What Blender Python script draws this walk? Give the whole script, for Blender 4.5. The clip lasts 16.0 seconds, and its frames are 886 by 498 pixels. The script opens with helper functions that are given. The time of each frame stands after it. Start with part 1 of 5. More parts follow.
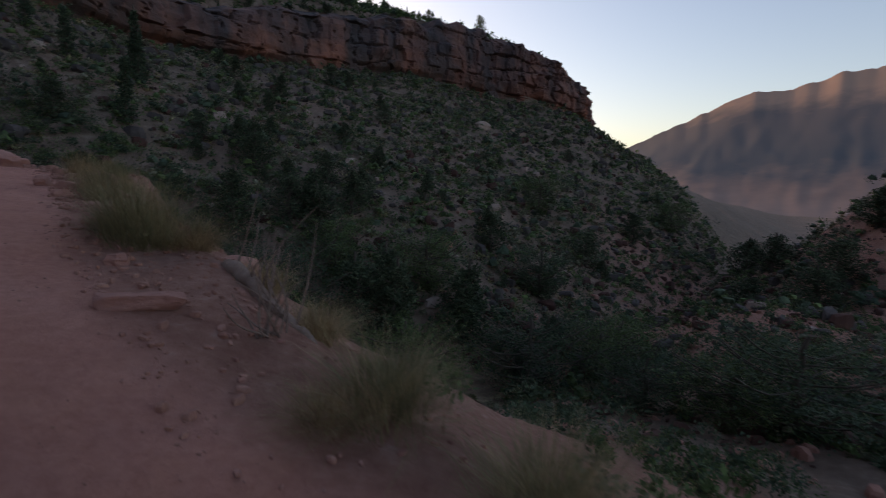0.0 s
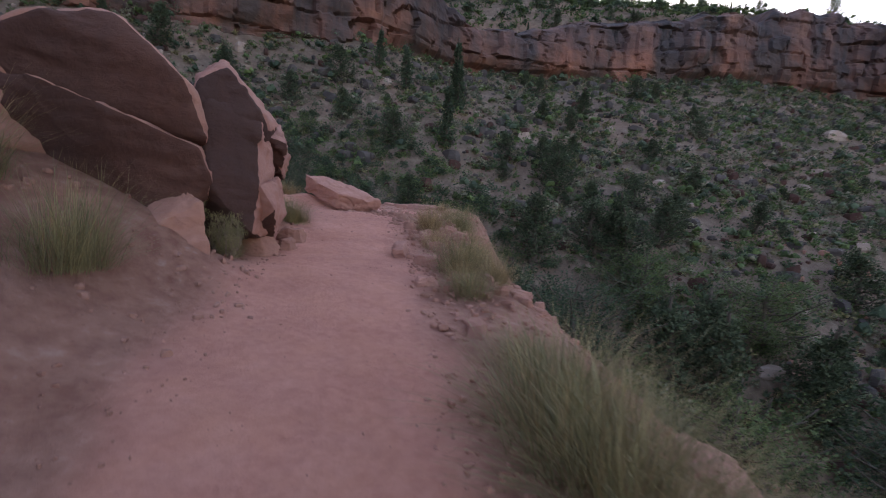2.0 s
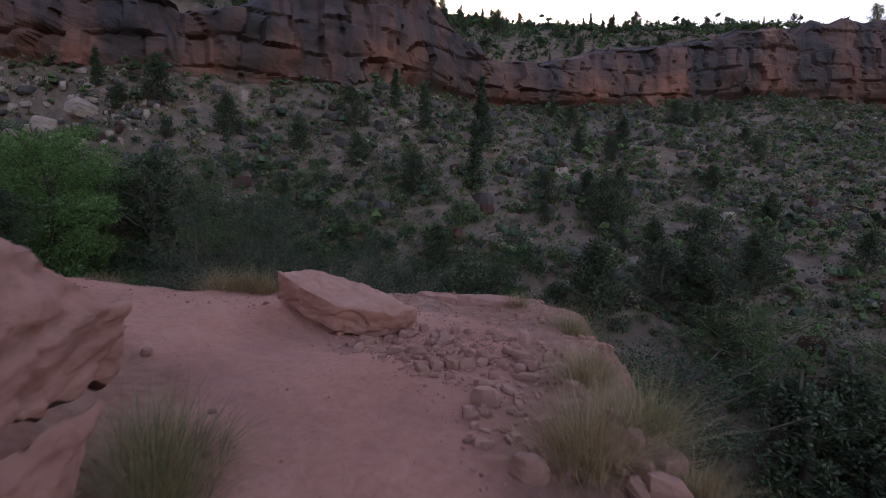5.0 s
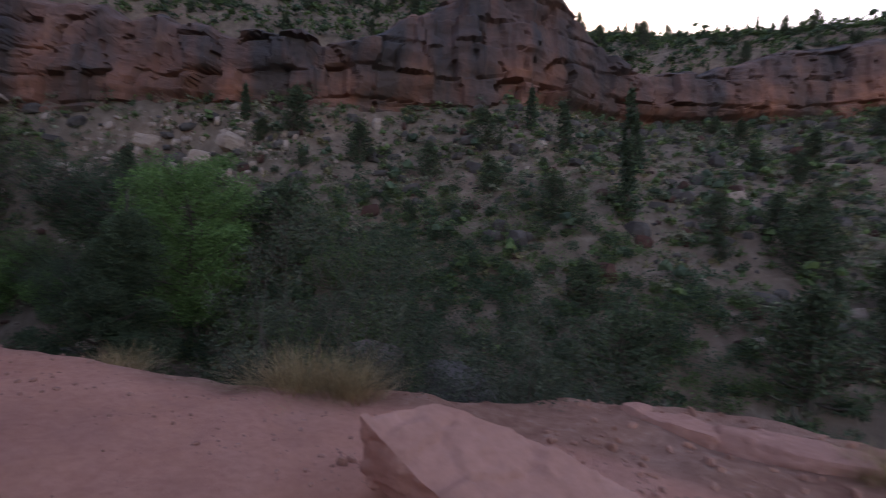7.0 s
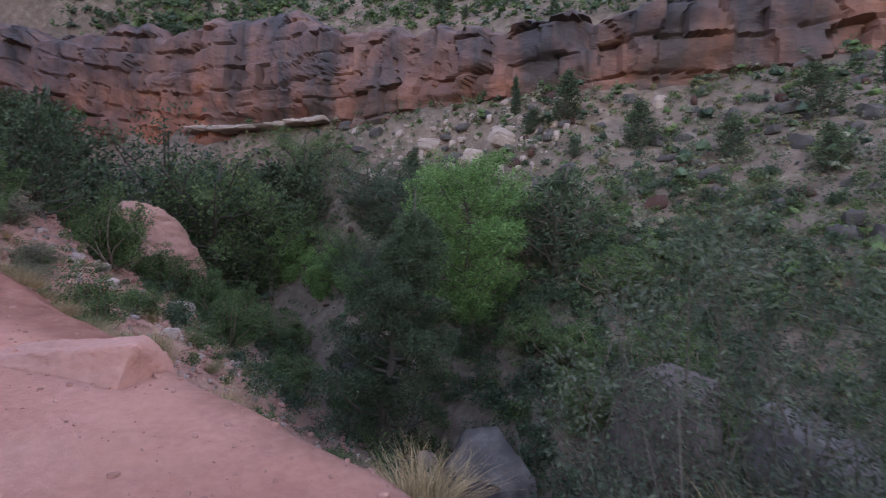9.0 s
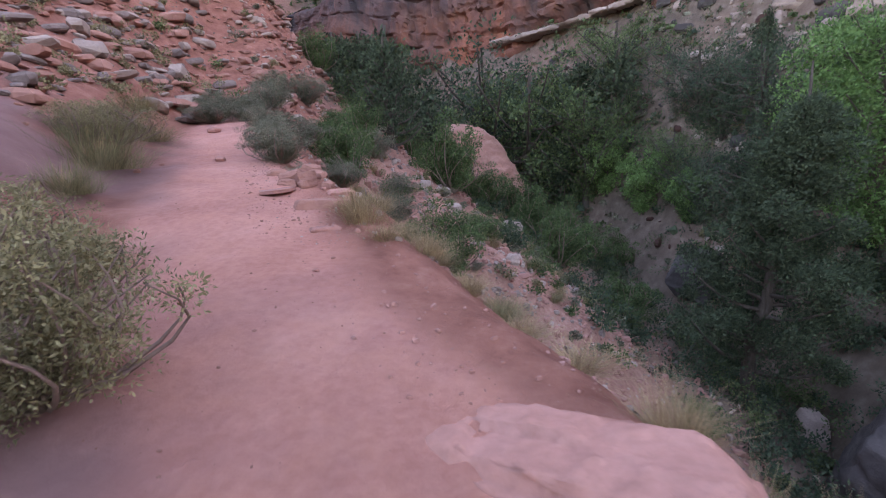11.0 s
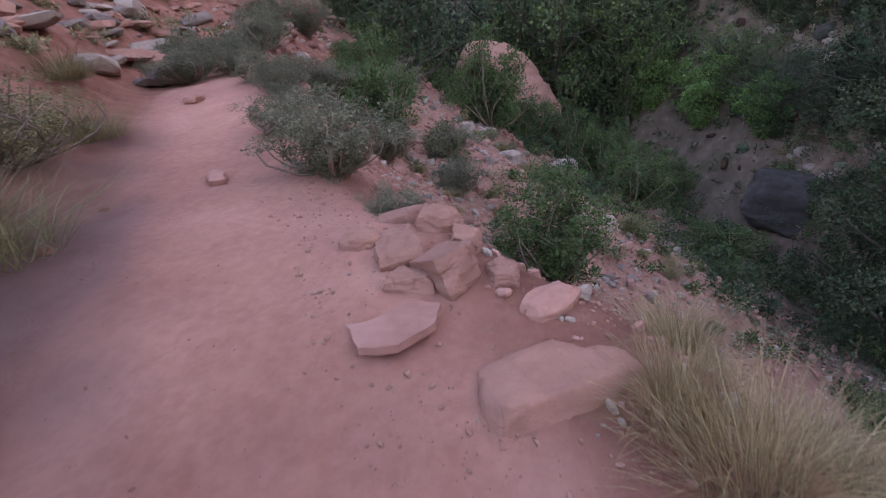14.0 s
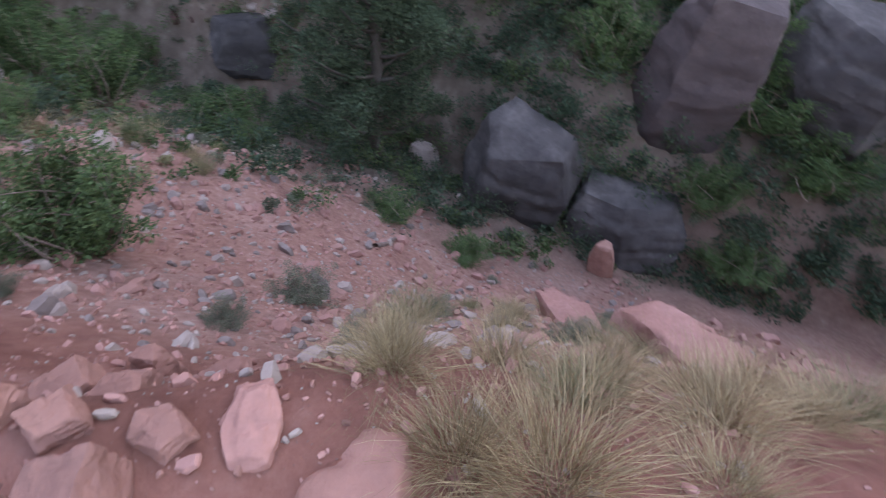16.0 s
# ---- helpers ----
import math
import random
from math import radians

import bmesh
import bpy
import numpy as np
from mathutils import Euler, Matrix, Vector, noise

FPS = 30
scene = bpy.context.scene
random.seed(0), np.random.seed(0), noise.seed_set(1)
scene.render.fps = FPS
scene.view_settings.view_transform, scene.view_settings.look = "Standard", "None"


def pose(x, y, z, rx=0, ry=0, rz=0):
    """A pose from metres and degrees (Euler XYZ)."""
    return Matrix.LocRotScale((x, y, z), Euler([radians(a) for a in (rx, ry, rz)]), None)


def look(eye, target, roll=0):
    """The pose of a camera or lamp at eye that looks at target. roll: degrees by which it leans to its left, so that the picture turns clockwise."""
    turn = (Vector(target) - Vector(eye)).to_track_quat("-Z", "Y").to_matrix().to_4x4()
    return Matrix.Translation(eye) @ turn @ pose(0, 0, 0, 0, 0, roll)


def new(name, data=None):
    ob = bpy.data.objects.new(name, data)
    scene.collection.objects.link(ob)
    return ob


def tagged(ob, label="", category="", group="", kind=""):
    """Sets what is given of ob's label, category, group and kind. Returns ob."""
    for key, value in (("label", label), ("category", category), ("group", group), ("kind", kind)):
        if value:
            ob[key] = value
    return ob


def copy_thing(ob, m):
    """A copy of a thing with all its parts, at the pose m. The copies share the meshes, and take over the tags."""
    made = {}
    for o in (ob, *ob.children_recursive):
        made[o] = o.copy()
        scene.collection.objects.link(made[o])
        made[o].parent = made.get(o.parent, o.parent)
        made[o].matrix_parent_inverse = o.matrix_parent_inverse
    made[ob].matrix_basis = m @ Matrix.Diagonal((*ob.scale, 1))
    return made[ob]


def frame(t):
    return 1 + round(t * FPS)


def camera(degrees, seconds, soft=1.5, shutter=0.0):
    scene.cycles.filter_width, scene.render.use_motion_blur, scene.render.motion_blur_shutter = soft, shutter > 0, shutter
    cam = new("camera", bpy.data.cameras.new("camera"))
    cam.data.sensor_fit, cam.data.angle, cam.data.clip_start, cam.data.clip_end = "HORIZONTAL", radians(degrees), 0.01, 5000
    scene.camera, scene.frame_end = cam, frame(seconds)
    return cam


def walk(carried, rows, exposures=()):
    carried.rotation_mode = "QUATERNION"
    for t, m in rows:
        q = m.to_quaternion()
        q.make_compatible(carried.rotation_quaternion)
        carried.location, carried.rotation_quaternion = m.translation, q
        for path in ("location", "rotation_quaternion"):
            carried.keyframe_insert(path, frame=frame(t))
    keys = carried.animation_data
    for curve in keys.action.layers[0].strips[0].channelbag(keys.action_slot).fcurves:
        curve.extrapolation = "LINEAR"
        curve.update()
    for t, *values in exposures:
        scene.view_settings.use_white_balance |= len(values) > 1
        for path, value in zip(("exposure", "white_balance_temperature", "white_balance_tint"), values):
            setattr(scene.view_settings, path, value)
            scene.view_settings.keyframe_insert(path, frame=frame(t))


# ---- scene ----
cam = camera(82.87, 16.0, soft=1.0, shutter=0.3)
PATH = [
    (0.0, pose(-0.000, 0.000, 1.500, 83.12, -1.75, 0.03)),
    (0.5, pose(-0.675, 0.769, 1.679, 82.86, -2.92, 7.96)),
    (1.0, pose(-1.333, 1.415, 1.794, 85.65, -2.82, 15.08)),
    (1.5, pose(-1.924, 2.030, 1.958, 85.21, -5.12, 22.14)),
    (2.0, pose(-2.508, 2.625, 2.195, 83.17, -3.43, 30.74)),
    (2.5, pose(-3.120, 3.227, 2.375, 83.56, -1.18, 33.32)),
    (3.0, pose(-3.758, 3.915, 2.460, 85.79, 0.56, 32.46)),
    (3.5, pose(-4.370, 4.623, 2.556, 87.31, -0.47, 29.96)),
    (4.0, pose(-4.871, 5.288, 2.647, 87.31, 0.13, 31.75)),
    (6.5, pose(-7.947, 8.832, 3.090, 88.81, -1.58, 35.34)),
    (7.0, pose(-8.721, 9.272, 3.131, 90.62, -1.16, 47.12)),
    (7.5, pose(-9.600, 9.507, 3.154, 89.71, 0.41, 57.68)),
    (8.0, pose(-10.359, 9.649, 3.193, 91.65, -0.44, 64.11)),
    (8.5, pose(-11.054, 9.689, 3.302, 90.11, 1.05, 71.79)),
    (9.0, pose(-11.666, 9.672, 3.404, 89.12, -1.65, 75.67)),
    (9.5, pose(-12.315, 9.529, 3.470, 88.70, -1.70, 88.52)),
    (10.0, pose(-12.997, 9.042, 3.572, 86.37, -0.18, 103.26)),
    (12.5, pose(-15.958, 6.510, 4.015, 73.63, 6.09, 105.47)),
    (13.0, pose(-16.579, 5.956, 4.193, 74.26, 9.05, 105.72)),
    (13.5, pose(-17.126, 5.449, 4.303, 71.43, 11.61, 107.36)),
    (14.0, pose(-17.628, 5.100, 4.424, 69.85, 8.70, 106.57)),
    (14.5, pose(-18.065, 4.926, 4.498, 62.61, 9.58, 96.09)),
    (15.0, pose(-18.352, 4.783, 4.641, 56.72, 6.88, 81.35)),
    (15.5, pose(-18.508, 4.782, 4.794, 52.10, 4.55, 65.42)),
    (16.0, pose(-18.628, 4.906, 4.917, 45.69, 6.16, 49.15)),
]
# the clip's camera opens up as the sky leaves the picture
EXPOSURES = [(t, stops, (7800 if t < .3 else 8300 if t < 3 else 8000) + 20 * t, tint) for t, stops, tint in ((0, 1.1, 28), (1.0, 1.55, 28), (1.5, 1.85, 29), (2.0, 2.65, 35), (2.5, 3.4, 36), (3.0, 2.85, 36), (3.5, 2.0, 36), (4.0, 2.05, 37),
                                                                     (6.5, 2.4, 38), (7.0, 2.25, 38), (7.5, 2.35, 38), (8.0, 3.4, 34), (8.5, 3.38, 36), (9.0, 3.58, 37), (10.0, 3.85, 38), (12.5, 3.8, 40), (13.0, 3.8, 40), (14.5, 3.5, 38), (15.0, 3.6, 36), (16.0, 4.1, 36))]
walk(cam, PATH, EXPOSURES)

# ---- daylight after sunset in the canyon: a low sun that reaches the far peaks only ----
SUN_HEIGHT, SUN_FROM = radians(8.0), radians(322)
world = bpy.data.worlds.new("dusk_sky")
scene.world = world
world.use_nodes = True
wn = world.node_tree.nodes
sky = wn.new("ShaderNodeTexSky")
sky.sky_type, sky.sun_disc = "NISHITA", False
sky.sun_elevation, sky.sun_rotation, sky.air_density, sky.dust_density, sky.ozone_density = SUN_HEIGHT, SUN_FROM, 1.0, 1.6, 2.0
wn["Background"].inputs["Strength"].default_value = 0.15
world.node_tree.links.new(sky.outputs["Color"], wn["Background"].inputs["Color"])
sun_data = bpy.data.lights.new("low_sun", "SUN")
sun_data.energy, sun_data.angle, sun_data.color = .4, radians(0.6), (1.0, .72, .58)
low_sun = new("low_sun", sun_data)
low_sun.matrix_world = look((200 * math.sin(SUN_FROM), 200 * math.cos(SUN_FROM), 200 * math.tan(SUN_HEIGHT)), (0, 0, 0))

# ---- materials ----
def material(name, rough=.9):
    m = bpy.data.materials.new(name)
    m.use_nodes = True
    bsdf = m.node_tree.nodes["Principled BSDF"]
    bsdf.inputs["Roughness"].default_value = rough
    bsdf.inputs["Specular IOR Level"].default_value = .25
    return m, m.node_tree.nodes, m.node_tree.links, bsdf


def place_noise(nodes, links, scale, detail=5, stretch=None, rough=.6, coords="Object"):
    tc = nodes.new("ShaderNodeTexCoord")
    n = nodes.new("ShaderNodeTexNoise")
    n.inputs["Scale"].default_value, n.inputs["Detail"].default_value, n.inputs["Roughness"].default_value = scale, detail, rough
    if stretch:
        mp = nodes.new("ShaderNodeMapping")
        mp.inputs["Scale"].default_value = stretch
        links.new(tc.outputs[coords], mp.inputs[0])
        links.new(mp.outputs[0], n.inputs["Vector"])
    else:
        links.new(tc.outputs[coords], n.inputs["Vector"])
    return n.outputs["Fac"]


def ramp(nodes, links, fac, stops):
    r = nodes.new("ShaderNodeValToRGB")
    while len(r.color_ramp.elements) < len(stops):
        r.color_ramp.elements.new(.5)
    for e, (p, c) in zip(r.color_ramp.elements, stops):
        e.position, e.color = p, (*c, 1)
    links.new(fac, r.inputs[0])
    return r.outputs[0]


def blend(nodes, links, fac, a, b, kind="MIX"):
    m = nodes.new("ShaderNodeMix")
    m.data_type, m.blend_type = "RGBA", kind
    for v, i in ((fac, 0), (a, 6), (b, 7)):
        if isinstance(v, (int, float)):
            m.inputs[i].default_value = v
        elif isinstance(v, tuple):
            m.inputs[i].default_value = (*v, 1)
        else:
            links.new(v, m.inputs[i])
    return m.outputs[2]


def relief(nodes, links, bsdf, fac, depth, strength=1.0):
    b = nodes.new("ShaderNodeBump")
    b.inputs["Distance"].default_value, b.inputs["Strength"].default_value = depth, strength
    links.new(fac, b.inputs["Height"])
    links.new(b.outputs[0], bsdf.inputs["Normal"])


def make_ground():
    m, n, l, b = material("red_desert_soil", .95)
    tread = n.new("ShaderNodeAttribute")
    tread.attribute_name = "tread"
    across = n.new("ShaderNodeAttribute")
    across.attribute_name = "far_side"
    dust = ramp(n, l, place_noise(n, l, .9, 6), [(.3, (.46, .175, .13)), (.55, (.59, .26, .205)), (.75, (.68, .345, .285))])
    dust = blend(n, l, .35, dust, ramp(n, l, place_noise(n, l, 14, 4), [(.35, (.40, .17, .13)), (.65, (.62, .31, .25))]))
    dust = blend(n, l, ramp(n, l, place_noise(n, l, .42, 5), [(.48, (0, 0, 0)), (.72, (.6, .6, .6))]), dust, (.30, .135, .122))
    dust = blend(n, l, ramp(n, l, place_noise(n, l, 2.6, 6, rough=.7), [(.45, (0, 0, 0)), (.7, (.45, .45, .45))]), dust, (.60, .27, .19))
    slope = ramp(n, l, place_noise(n, l, .55, 6), [(.3, (.22, .095, .07)), (.5, (.33, .155, .115)), (.7, (.42, .245, .20))])
    slope = blend(n, l, .5, slope, ramp(n, l, place_noise(n, l, 7, 5), [(.35, (.22, .09, .068)), (.6, (.42, .215, .165)), (.75, (.52, .36, .31))]))
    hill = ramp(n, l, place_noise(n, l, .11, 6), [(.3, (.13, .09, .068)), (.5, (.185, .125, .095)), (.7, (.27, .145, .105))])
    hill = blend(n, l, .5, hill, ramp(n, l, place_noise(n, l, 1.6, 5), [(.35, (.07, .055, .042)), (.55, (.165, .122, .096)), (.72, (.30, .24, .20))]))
    inner = n.new("ShaderNodeAttribute")
    inner.attribute_name = "inner_edge"
    packed = ramp(n, l, place_noise(n, l, 1.3, 6), [(.3, (.19, .105, .10)), (.6, (.29, .165, .155)), (.8, (.44, .26, .23))])
    raw = n.new("ShaderNodeAttribute")
    raw.attribute_name = "raw_edge"
    torn = ramp(n, l, place_noise(n, l, 2.2, 8, rough=.7), [(.3, (.20, .072, .05)), (.55, (.34, .135, .098)), (.75, (.46, .22, .175))])
    slope = blend(n, l, raw.outputs["Fac"], slope, torn)
    c = blend(n, l, tread.outputs["Fac"], slope, dust)
    c = blend(n, l, inner.outputs["Fac"], c, packed)
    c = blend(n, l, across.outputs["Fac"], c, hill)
    l.new(c, b.inputs["Base Color"])
    relief(n, l, b, place_noise(n, l, 7, 10, rough=.78), .07, 1.0)
    return m


def make_rock(name, tones, streak=(.08, .07, .075), streak_much=.0, scale=1.0, bump=.03, stretch=(1, 1, 2.2), coords="Object", beds=False):
    m, n, l, b = material(name, .88)
    base = ramp(n, l, place_noise(n, l, .7 * scale, 6, stretch, coords=coords), [(.28, tones[0]), (.5, tones[1]), (.72, tones[2])])
    fine = ramp(n, l, place_noise(n, l, 9 * scale, 6, coords=coords), [(.3, tuple(.55 * v for v in tones[1])), (.7, tuple(min(1, 1.3 * v) for v in tones[1]))])
    c = blend(n, l, .3, base, fine)
    if streak_much:
        dark = ramp(n, l, place_noise(n, l, .35 * scale, 5, (1.6, 1.6, .28), coords=coords), [(.5 - .14 * streak_much, (0, 0, 0)), (.5 + .12 / max(streak_much, .5), (streak_much,) * 3)])
        c = blend(n, l, dark, c, streak)
    if beds:
        level = n.new("ShaderNodeAttribute")
        level.attribute_name = "bed_level"
        c = blend(n, l, 1.0, c, ramp(n, l, level.outputs["Fac"], [(0, (1.3, 1.06, .9)), (.3, (1.12, 1.0, .92)), (.5, (.94, .98, 1.02)), (1, (.85, .96, 1.02))]), "MULTIPLY")
    oi = n.new("ShaderNodeObjectInfo")
    shade = ramp(n, l, oi.outputs["Random"], [(0, (.82, .82, .84)), (1, (1.0, 1.0, 1.0))])
    c = blend(n, l, 1.0, c, shade, "MULTIPLY")
    l.new(c, b.inputs["Base Color"])
    relief(n, l, b, place_noise(n, l, 6 * scale, 9, (1, 1, 1.7), .68, coords), bump)
    return m


def make_leaf(name, dark, mid, light, rough=.7):
    m, n, l, b = material(name, rough)
    g = n.new("ShaderNodeNewGeometry")
    c = ramp(n, l, g.outputs["Random Per Island"], [(0, dark), (.55, mid), (1, light)])
    oi = n.new("ShaderNodeObjectInfo")
    shade = ramp(n, l, oi.outputs["Random"], [(0, (.72, .78, .74)), (1, (1.0, 1.0, 1.0))])
    c = blend(n, l, 1.0, c, shade, "MULTIPLY")
    c = blend(n, l, .6, c, blend(n, l, 1.0, c, ramp(n, l, place_noise(n, l, 2.6, 3), [(.35, (.38, .42, .4)), (.65, (1.1, 1.1, 1.05))]), "MULTIPLY"))
    l.new(c, b.inputs["Base Color"])
    thin, mix = n.new("ShaderNodeBsdfTranslucent"), n.new("ShaderNodeMixShader")
    l.new(c, thin.inputs["Color"])
    mix.inputs[0].default_value = .25
    l.new(b.outputs[0], mix.inputs[1])
    l.new(thin.outputs[0], mix.inputs[2])
    l.new(mix.outputs[0], n["Material Output"].inputs["Surface"])
    return m


SOIL = make_ground()
RED_ROCK = make_rock("red_sandstone", [(.26, .115, .085), (.36, .17, .13), (.46, .25, .20)])
CLIFF_ROCK = make_rock("varnished_sandstone_cliff", [(.125, .066, .057), (.225, .106, .085), (.37, .166, .105)], (.066, .054, .056), 1.0, .4, .12, (1, 1, 2.0), beds=True)
# dark varnish tones, lowered further to carry the shade of overhanging faces
BOULDER_ROCK = make_rock("shaded_varnish_boulder_stone", [(.066, .028, .022), (.10, .044, .034), (.155, .075, .058)], (.048, .027, .025), .7)
GREY_ROCK = make_rock("grey_boulder_stone", [(.05, .041, .039), (.09, .075, .07), (.20, .17, .155)], (.045, .038, .037), .75)
DULL_ROCK = make_rock("dull_red_boulder_stone", [(.07, .05, .046), (.11, .078, .072), (.17, .125, .115)], (.07, .05, .048), .5)
BROWN_ROCK = make_rock("grey_brown_scree_stone", [(.15, .105, .09), (.225, .165, .145), (.33, .255, .225)], scale=2)
PALE_ROCK = make_rock("pale_limestone", [(.29, .20, .165), (.38, .28, .235), (.49, .395, .34)], scale=2)
PINK_ROCK = make_rock("pink_flagstone", [(.31, .135, .105), (.41, .195, .155), (.50, .265, .225)], scale=1.6, bump=.015)
JUNIPER = make_leaf("juniper_needles", (.045, .068, .041), (.078, .112, .064), (.13, .165, .098))
PINE = make_leaf("pine_needles", (.042, .07, .046), (.068, .11, .066), (.11, .155, .09))
BRIGHT = make_leaf("cottonwood_leaves", (.10, .20, .066), (.16, .30, .10), (.24, .40, .15))
GREEN = make_leaf("green_shrub_leaves", (.055, .095, .036), (.10, .16, .062), (.155, .22, .085))
SAGE = make_leaf("sage_leaves", (.125, .122, .08), (.21, .202, .14), (.32, .30, .22))
STRAW = make_leaf("dry_grass_blades", (.26, .155, .085), (.45, .29, .16), (.61, .43, .26))
OLIVE = make_leaf("rabbitbrush_stems", (.17, .145, .075), (.28, .235, .125), (.40, .335, .185))
LEAFY = make_leaf("creekside_leaves", (.06, .10, .042), (.115, .165, .07), (.18, .235, .10))
DUSKY = make_leaf("mahogany_leaves", (.045, .055, .037), (.085, .098, .068), (.15, .165, .118))
BARK = make_rock("grey_brown_bark", [(.06, .045, .035), (.10, .08, .065), (.16, .135, .115)], scale=5, bump=.02, stretch=(3, 3, .6))
DEAD = make_rock("weathered_deadwood", [(.15, .095, .075), (.24, .16, .128), (.34, .245, .20)], scale=4, bump=.01, stretch=(3, 3, .5))
# ---- the lie of the land ----
# the trail, the creek and the foot of the cliff, all listed going upstream; each row x, y, z
TRAIL = [(300, -330, -14), (60, -60, -6), (22, -20, -2.2), (8, -8.5, -.75), (0, 0, 0), (-1.33, 1.41, .3), (-2.51, 2.62, .68),
         (-3.76, 3.92, .95), (-4.87, 5.29, 1.15), (-6.5, 7.3, 1.4), (-7.9, 8.85, 1.6), (-9.0, 9.6, 1.66), (-10.4, 9.95, 1.71),
         (-11.7, 9.85, 1.89), (-13.0, 9.15, 2.07), (-14.5, 8.0, 2.3), (-16.0, 6.6, 2.55), (-17.2, 5.35, 2.85), (-19.0, 3.8, 3.3),
         (-21.6, 1.7, 3.9), (-25.3, -1.1, 4.7), (-34, -7, 6.5), (-60, -29, 11), (-95, -58, 17), (-300, -220, 40)]
CREEK = [(420, 640, -12), (110, 160, -10), (66, 100, -9.5), (42, 72, -10), (20, 45, -10.2), (6, 29, -10.3), (-12, 22.5, -9.8),
         (-28, 16.5, -8.6), (-45, 10.5, -5.3), (-68, -8, -1), (-105, -42, 4), (-300, -190, 25)]
CLIFF = [(130, 560, 14), (52, 190, 14), (36, 128, 14.5), (29, 108, 15.5), (21.8, 96.5, 16.6), (8, 92.5, 18.2), (-4.8, 85.2, 19.2),
         (-20.3, 70.2, 17.2), (-31, 54.5, 15.8), (-36.8, 42, 16), (-41.5, 36.2, 15.4), (-46, 27, 14.6), (-56, 17.6, 15),
         (-67.4, 3.8, 14.6), (-77, -12.8, 15.4), (-83, -29.7, 19), (-105, -55, 22), (-300, -180, 40)]
CLIFF_HIGH = [2, 4, 6, 7, 8.0, 10.5, 9.8, 7.4, 5.4, 13, 7.5, 6.2, 8.0, 11.5, 11.5, 8, 6, 4]
HILL_OVER = [1, 1, 1, 1, 1, 2.2, 4.2, 12.5, 26, 44, 55, 60, 60, 60, 60, 60, 60, 40]


def hash2(ix, iy, k):
    n = (ix.astype(np.int64) * 374761393 + iy.astype(np.int64) * 668265263 + k * 974634777) & 0xFFFFFFFF
    n = ((n ^ (n >> 13)) * 1274126177) & 0xFFFFFFFF
    return ((n ^ (n >> 16)) & 0xFFFF) / 65535.0


def vnoise(x, y, k=0):
    """Smooth value noise, -1 to 1, one cell per unit."""
    ix, iy = np.floor(x), np.floor(y)
    u, v = x - ix, y - iy
    u, v = u * u * (3 - 2 * u), v * v * (3 - 2 * v)
    a, b = hash2(ix, iy, k), hash2(ix + 1, iy, k)
    c, d = hash2(ix, iy + 1, k), hash2(ix + 1, iy + 1, k)
    return 2 * ((a * (1 - u) + b * u) * (1 - v) + (c * (1 - u) + d * u) * v) - 1


def fbm(x, y, octaves=4, k=0):
    s, a, f = 0, .5, 1.0
    for i in range(octaves):
        s = s + a * vnoise(x * f + 17.3 * i, y * f - 9.1 * i, k + i)
        a, f = a * .5, f * 2.03
    return s


def dense(line, step=.6):
    """A Catmull-Rom line through the rows, with the running length of each of its points."""
    p = np.array(line, float)
    out = []
    for i in range(len(p) - 1):
        a, b, c, d = p[max(i - 1, 0)], p[i], p[i + 1], p[min(i + 2, len(p) - 1)]
        n = max(2, min(24, int(np.linalg.norm(c[:2] - b[:2]) / step)))
        ta, tb = (c - a) / max(np.linalg.norm((c - a)[:2]), 1e-6), (d - b) / max(np.linalg.norm((d - b)[:2]), 1e-6)
        h = np.linalg.norm((c - b)[:2])
        for t in np.arange(n) / n:
            out.append((2 * t**3 - 3 * t**2 + 1) * b + (t**3 - 2 * t**2 + t) * h * ta + (3 * t**2 - 2 * t**3) * c + (t**3 - t**2) * h * tb)
    return np.array(out + [p[-1]])


TRAIL_D, CREEK_D = dense(TRAIL, .5), dense(CREEK, 3)
CLIFF_D = dense([(*r, h, o) for r, h, o in zip(CLIFF, CLIFF_HIGH, HILL_OVER)], 2)


def beside(line, x, y):
    """For points x, y: how far to the right of the line they lie, and the line's own values abreast of them."""
    best, side, vals = np.full(x.shape, 1e18), np.zeros(x.shape), np.zeros(x.shape + (line.shape[1],))
    for a, b in zip(line[:-1], line[1:]):
        dx, dy = b[0] - a[0], b[1] - a[1]
        q = dx * dx + dy * dy
        t = np.clip(((x - a[0]) * dx + (y - a[1]) * dy) / q, 0, 1)
        ex, ey = x - a[0] - t * dx, y - a[1] - t * dy
        d = ex * ex + ey * ey
        m = d < best
        best = np.where(m, d, best)
        side = np.where(m, np.sign(ex * dy - ey * dx), side)
        vals = np.where(m[..., None], a + t[..., None] * (b - a), vals)
    return np.sqrt(best) * np.where(side == 0, 1, side), vals


def smooth(e0, e1, x):
    t = np.clip((x - e0) / (e1 - e0), 0, 1)
    return t * t * (3 - 2 * t)


